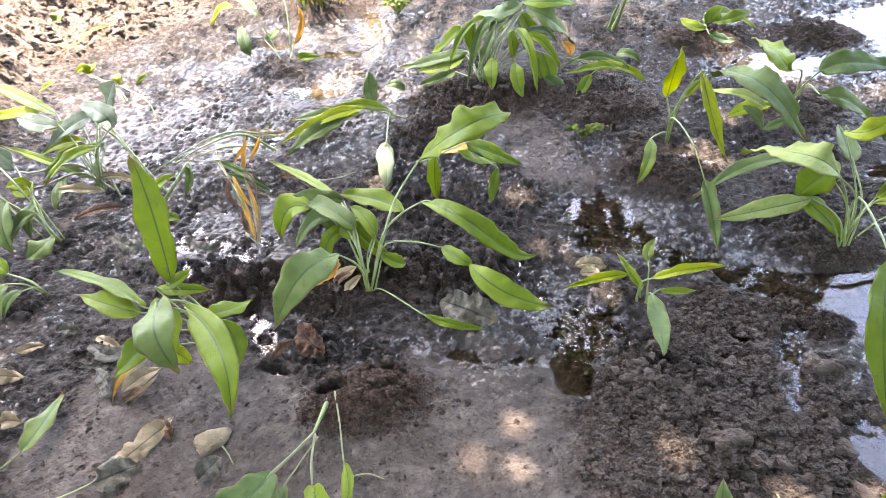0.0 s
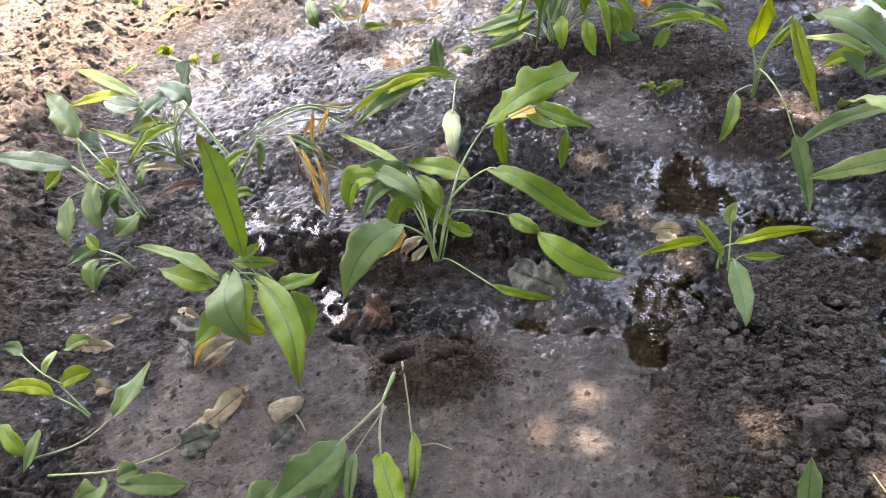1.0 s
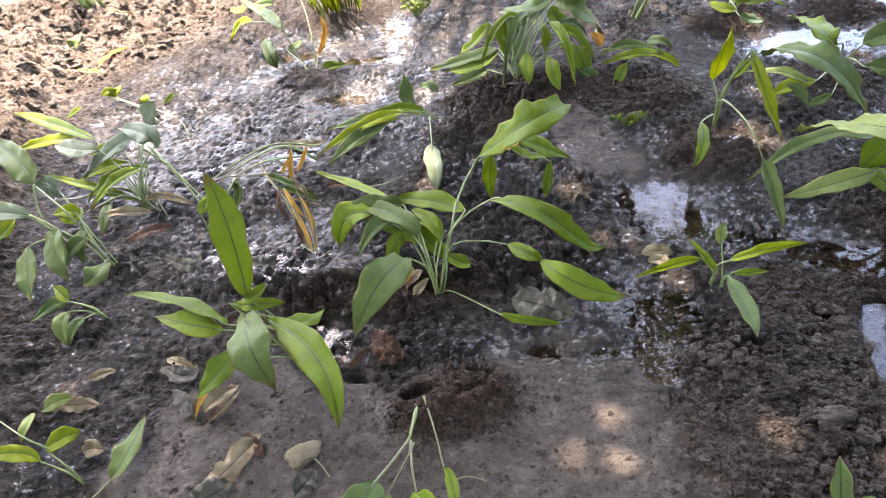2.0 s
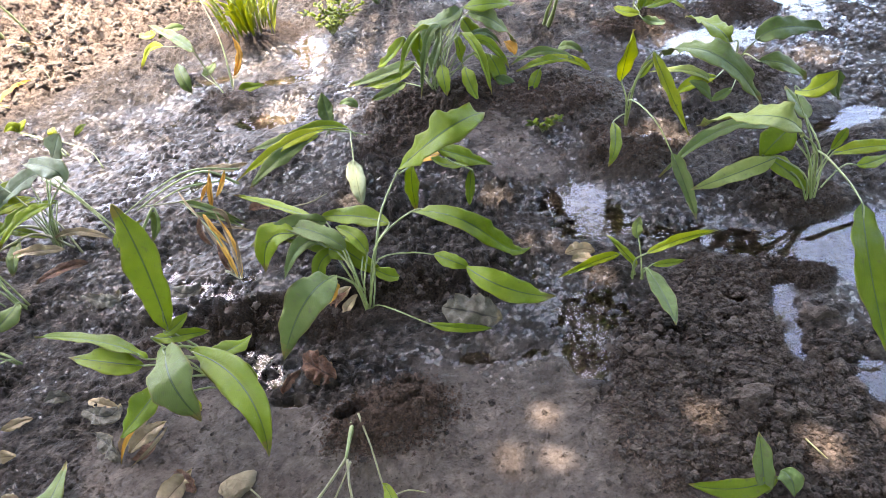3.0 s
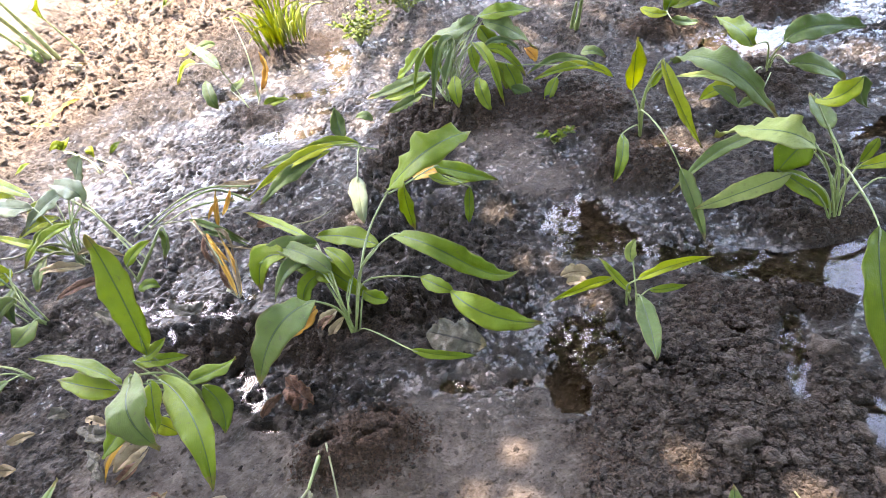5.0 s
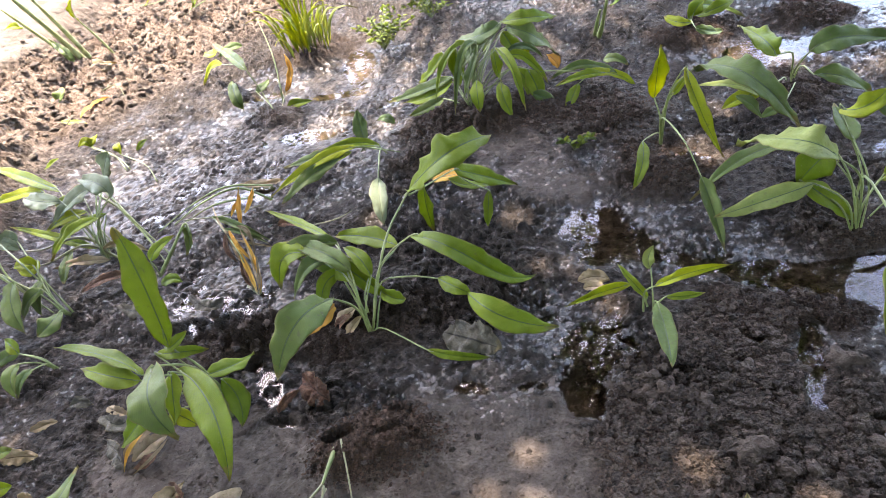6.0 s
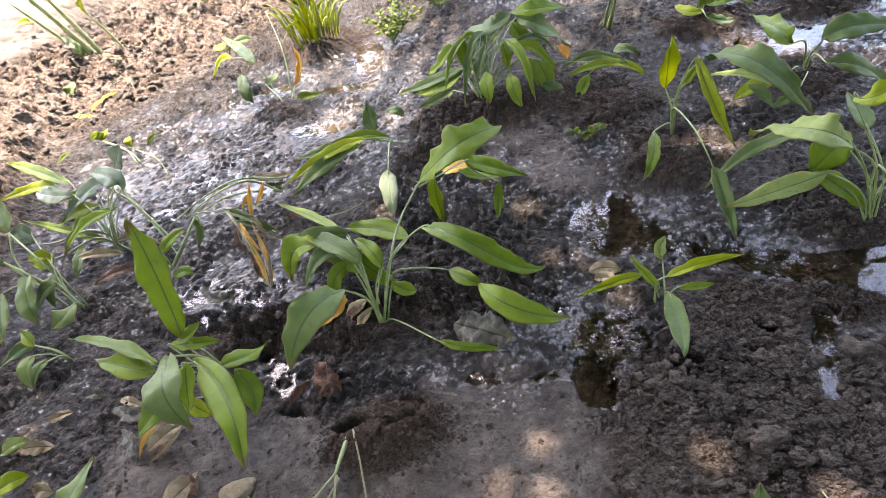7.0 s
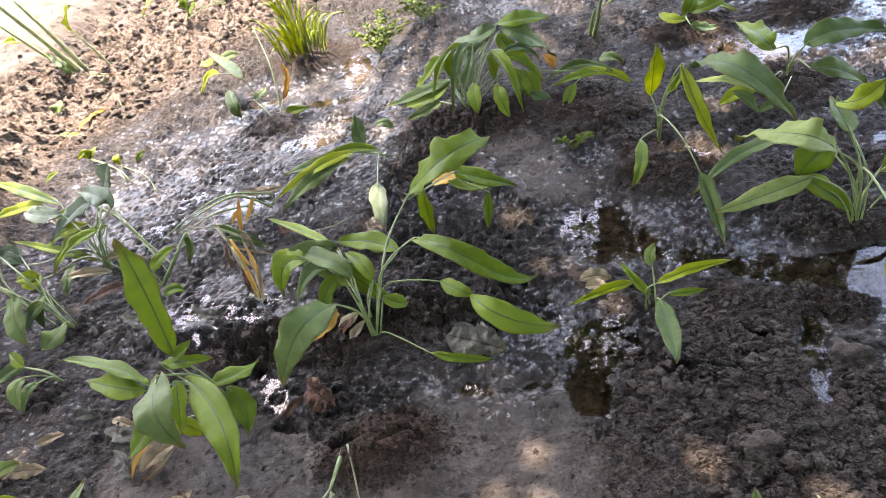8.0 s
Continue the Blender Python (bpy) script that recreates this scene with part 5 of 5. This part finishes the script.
litter("dead_leaf", GREY, 0.05, 0, 14, "dark grey leaf lying on mud", (-1.181, 1.464, 0.01), (-1.097, 1.419, 0.02), (-1.074, 1.463, 0.01))
litter("dead_leaf", T, 0.045, 10, 18, "dry tan leaf on mud", (-1.177, 0.784, 0.006), (-1.147, 0.786, 0.016), (-1.116, 0.781, 0.01))
litter("dead_leaf", T, 0.045, 0, 16, "dry cream leaf on mud", (-1.313, 0.919, 0.006), (-1.247, 0.92, 0.022), (-1.186, 0.914, 0.01))
twig(0.0022, "thin dry twig on silt", (-0.602, 0.719, 0.006), (-0.583, 0.699, 0.008), (-0.565, 0.675, 0.004))
twig(0.0018, "thin dry straw on crumbled soil", (0.569, 0.603, 0.01), (0.576, 0.577, 0.012), (0.587, 0.553, 0.008))
twig(0.003, "long dry grass stalk over mud", (-1.073, 1.846, 0.03), (-0.89, 1.806, 0.05), (-0.791, 1.879, 0.02))
twig(0.0025, "long dry grass stalk over mud", (-0.572, 1.708, 0.02), (-0.489, 1.704, 0.03), (-0.442, 1.765, 0.01))
twig(0.003, "dry tan twig on the bank", (-1.931, 3.136, 0.06), (-1.832, 3.121, 0.08), (-1.778, 3.051, 0.04))
twig(0.002, "thin dark rootlet on silt", (-0.299, 0.645, 0.004), (-0.261, 0.65, 0.008), (-0.224, 0.64, 0.004))
# -- plants end


# ---- grass, weeds, clods and stones ----
def grass_clump(base, count, tall, spread, seed, label, name="grass_clump", width=0.012):
    rng = random.Random(seed)
    g = tagged(new(name), label, "grass", "grass and weeds")
    g.location = base
    for k in range(count):
        a, lean = rng.uniform(0, 6.28), rng.uniform(0.1, 0.75)
        d = Vector((math.cos(a), math.sin(a), 0))
        root = d * rng.uniform(0, spread)
        h = tall * rng.uniform(0.55, 1.1)
        pts = [root, root + d * h * lean * 0.35 + Vector((0, 0, h * 0.62)), root + d * h * lean + Vector((0, 0, h * (1.0 - 0.55 * lean)))]
        blade("grass_blade", rng.choice((L, L, P, P)), width * rng.uniform(0.5, 1.1), rng.uniform(-60, 60), 20, [tuple(q) for q in pts], g, "", 0.4, 0.3, 10, 2)
    return g


def weed(base, stems, tall, seed, label):
    rng = random.Random(seed)
    g = tagged(new("weed"), label, "weed", "grass and weeds")
    g.location = base
    for k in range(stems):
        a = rng.uniform(0, 6.28)
        d = Vector((math.cos(a), math.sin(a), 0))
        tip = d * tall * rng.uniform(0.5, 1.0) + Vector((0, 0, tall * rng.uniform(0.4, 0.9)))
        pts = [(0, 0, 0), tuple(tip * 0.5 + Vector((0, 0, tall * 0.15))), tuple(tip)]
        tube("weed_stem", pts, 0.0022, 0.001, STALK, g, "", 8, 5)
        for j in range(15):
            c = curve_at(pts, 0.2 + 0.055 * j)
            e = c + Vector((rng.uniform(-1, 1), rng.uniform(-1, 1), rng.uniform(-0.2, 0.5))).normalized() * rng.uniform(0.018, 0.034)
            blade("leaflet", rng.choice((G, D, G)), 0.012, rng.uniform(-40, 40), 12, [tuple(c), tuple((c + e) / 2 + Vector((0, 0, 0.003))), tuple(e)], g, "", 0.3, 0.45, 5, 2)
    return g


grass_clump((-0.83, 3.23, height(-0.83, 3.23)), 56, 0.27, 0.15, 11, "clump of tall light green grass on mud", width=0.021)
grass_clump((-1.05, 3.95, height(-1.05, 3.95)), 22, 0.22, 0.06, 12, "sparse light green grass tuft on mud")
weed((-0.42, 3.12, height(-0.42, 3.12)), 18, 0.19, 21, "low feathery green weed on dark mud")
weed((-0.18, 3.40, height(-0.18, 3.40)), 12, 0.17, 22, "low feathery green weed on dark mud")
weed((0.34, 1.92, height(0.34, 1.92)), 3, 0.07, 23, "tiny green weed on silt")


def lump(seed, detail=1, uneven=0.28):
    """Points and faces of one angular clod of radius 1."""
    rng = random.Random(seed)
    bm = bmesh.new()
    bmesh.ops.create_icosphere(bm, subdivisions=detail + 1, radius=1.0)
    o = Vector((rng.uniform(0, 50), rng.uniform(0, 50), rng.uniform(0, 50)))
    st = Vector((rng.uniform(0.8, 1.25), rng.uniform(0.7, 1.1), rng.uniform(0.55, 0.85)))
    for v in bm.verts:
        d = 1 + uneven * 1.7 * noise.noise(v.co * 1.1 + o) + uneven * 0.9 * noise.noise(v.co * 2.6 + o)
        v.co = Vector((v.co.x * st.x, v.co.y * st.y, v.co.z * st.z)) * d
    bm.verts.index_update()
    vs = np.array([v.co[:] for v in bm.verts])
    fs = np.array([[v.index for v in f.verts] for f in bm.faces])
    bm.free()
    return vs, fs


SHAPES = [lump(k, 0, 0.75) for k in range(20)]
COARSE = [lump(40 + k, 1, 0.85) for k in range(20)]


def crumbs(name, material, label, count, seed, weight, smallest, largest, x0, x1, y0, y1, smooth=False):
    """Loose crumbs of soil, scattered where weight() is high."""
    rng = np.random.RandomState(seed)
    x, y = rng.uniform(x0, x1, count * 6), rng.uniform(y0, y1, count * 6)
    z, wet, silt, crumb, dry, slab, sheet = terrain(x, y)
    dry = dry * (1 - 0.97 * slab)
    keep = (rng.uniform(0, 1, len(x)) < (1 - 0.8 * sheet) * weight(x, y, wet, silt, crumb, dry)) & (z > WATER_LEVEL - 0.004)
    x, y, z = x[keep][:count], y[keep][:count], z[keep][:count]
    vs, fs, n = [], [], 0
    for k in range(len(x)):
        r = smallest * (largest / smallest) ** (rng.uniform() ** 2.2)
        v, f = (COARSE if r > 0.006 else SHAPES)[k % len(SHAPES)]
        a = rng.uniform(0, 6.28)
        c, s = math.cos(a), math.sin(a)
        vs.append(np.stack([v[:, 0] * c - v[:, 1] * s, v[:, 0] * s + v[:, 1] * c, v[:, 2] * 0.78], 1) * r + (x[k], y[k], z[k]))
        fs.append(f + n)
        n += len(v)
    ob = mesh_object(name, np.concatenate(vs), [q for f in fs for q in f.tolist()], material, None, "", smooth)
    return tagged(ob, label, "soil", kind="stuff")


crumbs("soil_crumbs", CLOD, "dark crumbled soil clods on wet mud", 20000, 1,
       lambda x, y, wet, silt, crumb, dry: np.clip(0.045 + 1.2 * crumb - 0.95 * silt - dry - 0.2 * wet - 1.5 * blob(x, y, -0.28, 0.835, 0.15, 0.10, 10, 4) - 0.9 * blob(x, y, -0.50, 1.24, 0.62, 0.17, 6, 4), 0, 1) * (0.35 + 0.65 * (fbm(x, y, 8, 2, 95) > -0.05)), 0.0022, 0.0095, -1.7, 1.5, 0.45, 2.9)
crumbs("reddish_crumbs", CLOD_RED, "fine reddish-brown soil crumbs on mounds", 11000, 2,
       lambda x, y, wet, silt, crumb, dry: np.clip(sum(blob(x, y, *m, 4) for *m, h in MOUNDS if h > 0.055), 0, 1), 0.002, 0.007, -0.6, 1.7, 0.6, 3.0)
crumbs("dry_clods", CLOD_DRY, "dry sunlit tan clods on the bank", 12000, 3,
       lambda x, y, wet, silt, crumb, dry: np.clip(1.4 * dry - 0.1, 0, 1) * 0.8, 0.004, 0.020, -4.2, -0.6, 0.7, 5.0, True)
crumbs("silt_grit", CLOD, "scattered small dark grit on smooth silt", 2600, 4,
       lambda x, y, wet, silt, crumb, dry: silt * 0.8, 0.0018, 0.0075, -1.2, 0.6, 0.45, 2.2)


crumbs("packed_crumbs", CLOD, "packed angular crumbs of damp soil", 14000, 5,
       lambda x, y, wet, silt, crumb, dry: np.clip(blob(x + 0.2 * fbm(x, y, 6, 3, 140), y, 0.54, 0.72, 0.30, 0.36, 0, 4) * 1.3 - 0.25, 0, 1), 0.0020, 0.0085, 0.1, 1.0, 0.42, 1.15)
crumbs("mound_crumbs", CLOD_RED, "fine dark reddish crumbs heaped round a hole", 6000, 6,
       lambda x, y, wet, silt, crumb, dry: blob(x, y, -0.28, 0.835, 0.13, 0.085, 10, 4), 0.0018, 0.0060, -0.5, -0.08, 0.7, 0.98)


def clod(name, x, y, size, seed, material, label, category, flat=0.8, uneven=0.42):
    v, f = lump(seed, 2, uneven)
    s = np.array([size, size * 0.85, size * flat])
    ob = mesh_object(name, v * s, f.tolist(), material, None, "", True)
    ob.location = (x, y, height(x, y) + size * flat * 0.12)
    ob.rotation_euler = (0, 0, seed * 1.7)
    return tagged(ob, label, category, "clods")


rng = random.Random(8)
for k in range(34):
    x, y = rng.uniform(0.28, 0.80), rng.uniform(0.52, 1.0)
    clod("clod", x, y, rng.choice((0.011, 0.014, 0.017, 0.022, 0.032)), 100 + k, CLOD, "dark damp clod of soil on the crumbly bed", "clod", 0.6, 0.55)
for k in range(9):
    x, y = rng.uniform(-0.75, 0.05), rng.uniform(1.14, 1.34)
    clod("clod", x, y, rng.uniform(0.010, 0.022), 200 + k, CLOD, "dark damp clod of soil on the muddy ridge", "clod")
clod("clod", 0.185, 0.665, 0.013, 301, CLOD, "small dark clod on smooth silt", "clod")
clod("clod", 0.075, 0.63, 0.009, 302, CLOD, "small dark clod on smooth silt", "clod")
pale = clod("clay_lump", -0.635, 0.735, 0.031, 303, STONE, "pale yellowish clay lump on mud", "stone", 1.15, 0.16)
pale.rotation_euler = (0, 0, radians(32))
pale.scale = (1.1, 1.0, 1.0)
chip = clod("white_stone", -2.02, 3.42, 0.035, 304, STONE, "pale chip of stone on the dry bank", "stone", 0.7)


# ---- unseen trees, added to shade the ground and shape reflections ----
# places where the sun finds a way through the leaves
SUN_SPOTS = ((-0.03, 0.69, 0.045), (0.065, 0.665, 0.04), (0.06, 0.78, 0.03), (0.72, 1.77, 0.24), (0.19, 1.37, 0.13), (-0.35, 1.73, 0.09),
             (0.40, 0.70, 0.05), (0.60, 0.58, 0.06), (0.78, 0.60, 0.05), (0.31, 1.20, 0.07), (0.10, 1.62, 0.12), (1.20, 2.30, 0.30),
             (-1.30, 0.98, 0.05), (-0.62, 2.45, 0.22), (-0.35, 2.35, 0.18), (0.85, 2.05, 0.20), (1.05, 2.50, 0.25), (1.45, 2.15, 0.25))


def in_gap(a, c, wide):
    """True where a leaf from a to c would stand in one of the gaps."""
    for x, y, r in SUN_SPOTS:
        o = Vector((x, y, 0))
        d = a - o
        d = d - TO_SUN * d.dot(TO_SUN)
        if d.length > 0.3:
            continue
        e = c - a
        e = e - TO_SUN * e.dot(TO_SUN)
        k = min(max(-d.dot(e) / max(e.length_squared, 1e-9), 0), 1)
        if (d + e * k).length < 0.34 * r + wide:
            return True
    return False


def tree(name, base, crown, radii, count, size, seed, label, clump_count=120, r=0.32):
    rng = random.Random(seed)
    t = tagged(new(name), label, "tree")
    t.location = base
    o = Vector(base)
    top = Vector(crown) - o
    tube("trunk", [(0, 0, -0.2), top * 0.35 + Vector((0.2, -0.1, 0)), top * 0.8], 0.20, 0.09, BARK, t, "", 16, 12)
    verts, faces, uvs = [], [], []
    clumps = []
    while len(clumps) < clump_count:
        d = Vector((rng.uniform(-1, 1), rng.uniform(-1, 1), rng.uniform(-1, 1)))
        if 0.25 < d.length < 1:
            clumps.append(top + Vector([d[k] * radii[k] for k in range(3)]))
    for k, c in enumerate(clumps[:16]):
        tube("limb", [top * 0.55, (top * 0.7).lerp(c, 0.5) + Vector((0, 0, 0.2)), c], 0.04, 0.008, BARK, t, "", 10, 7)
    for k in range(count):
        c = rng.choice(clumps)
        pos = c + Vector((rng.gauss(0, r), rng.gauss(0, r), rng.gauss(0, r * 0.7)))
        e = Euler((rng.uniform(-0.9, 0.9), rng.uniform(-0.9, 0.9), rng.uniform(0, 6.28)))
        m = e.to_matrix()
        s = size * rng.uniform(0.7, 1.3)
        arm = m @ Vector((0, s * 0.5, 0))
        if in_gap(pos + o - arm, pos + o + arm, s * 0.11):
            continue
        n = len(verts)
        for x, y, z in ((0, -1, 0), (0.42, -0.2, 0.1), (0, 0, 0), (-0.42, -0.2, 0.1), (0, 1, -0.15)):
            verts.append(pos + m @ (Vector((x, y, z)) * s * 0.5))
            uvs.append((0.5 + x * 0.5, 0.5 + y / 2))
        faces += [(n, n + 1, n + 2), (n, n + 2, n + 3), (n + 1, n + 4, n + 2), (n + 2, n + 4, n + 3)]
    mesh_object("crown", verts, faces, CANOPY, t, "", False, uvs)
    return t


tree("unseen_shade_tree", (1.6, 7.6, 0), (0.9, 5.2, 4.9), (1.9, 2.0, 1.2), 2200, 0.14, 3, "broad leafy shade tree over the mud field", 30, 0.24)
tree("unseen_shade_tree", (-0.4, 7.8, 0), (-1.1, 3.0, 5.0), (2.9, 1.5, 0.9), 38000, 0.12, 9, "leaning shade tree spreading over the plants", 150)
# extra crown out of view; its shadow falls on the right-back ground
tree("unseen_shade_tree", (0.4, 8.4, 0), (0.0, 4.3, 5.1), (1.2, 0.9, 0.7), 3800, 0.15, 15, "unseen crown added to shade the right-back ground", 36)
# added out of view so the right puddles mirror some foliage
tree("unseen_shade_tree", (5.6, 6.0, 0), (2.75, 5.2, 4.9), (1.15, 1.3, 0.9), 2200, 0.14, 23, "unseen tree added to break up the puddle reflections", 26, 0.22)
# two crowns added out of view to block sky overhead and at the sides
tree("unseen_shade_tree", (4.3, 1.6, 0), (2.4, 0.9, 5.6), (2.0, 2.2, 0.9), 7000, 0.20, 31, "unseen dense tree added to block overhead sky")
tree("unseen_shade_tree", (-5.0, -1.8, 0), (-3.4, -0.8, 5.5), (2.0, 1.7, 0.9), 6000, 0.20, 32, "unseen dense tree added to block overhead sky")
# added behind the camera so light comes mostly from the front
tree("unseen_shade_tree", (2.6, -3.2, 0), (1.2, -1.6, 5.2), (3.8, 3.0, 1.4), 9000, 0.26, 4, "unseen tree added behind to block sky light")
# far pair, added above the view to screen the low sky ahead
tree("unseen_shade_tree", (-2.9, 9.6, 0), (-2.7, 9.0, 3.4), (1.6, 1.1, 1.7), 1500, 0.22, 41, "unseen open tree added to screen the far sky", 40)
tree("unseen_shade_tree", (1.8, 10.5, 0), (1.8, 9.5, 3.0), (2.0, 1.4, 2.6), 7000, 0.26, 12, "unseen bushy tree added to screen the far sky")
# added on three sides, out of view, to darken the surroundings
tree("unseen_shade_tree", (6.2, -0.8, 0), (5.6, -0.6, 3.3), (1.9, 4.0, 3.0), 8000, 0.34, 6, "unseen bushy tree added to block side light")
tree("unseen_shade_tree", (-6.8, -0.8, 0), (-6.2, -1.0, 3.3), (1.9, 4.2, 3.0), 8000, 0.34, 7, "unseen bushy tree added to block side light")
tree("unseen_shade_tree", (0.0, -6.2, 0), (0.0, -5.6, 3.3), (5.5, 1.6, 3.0), 9000, 0.36, 5, "unseen row of bushy trees added to block light from behind", 160)
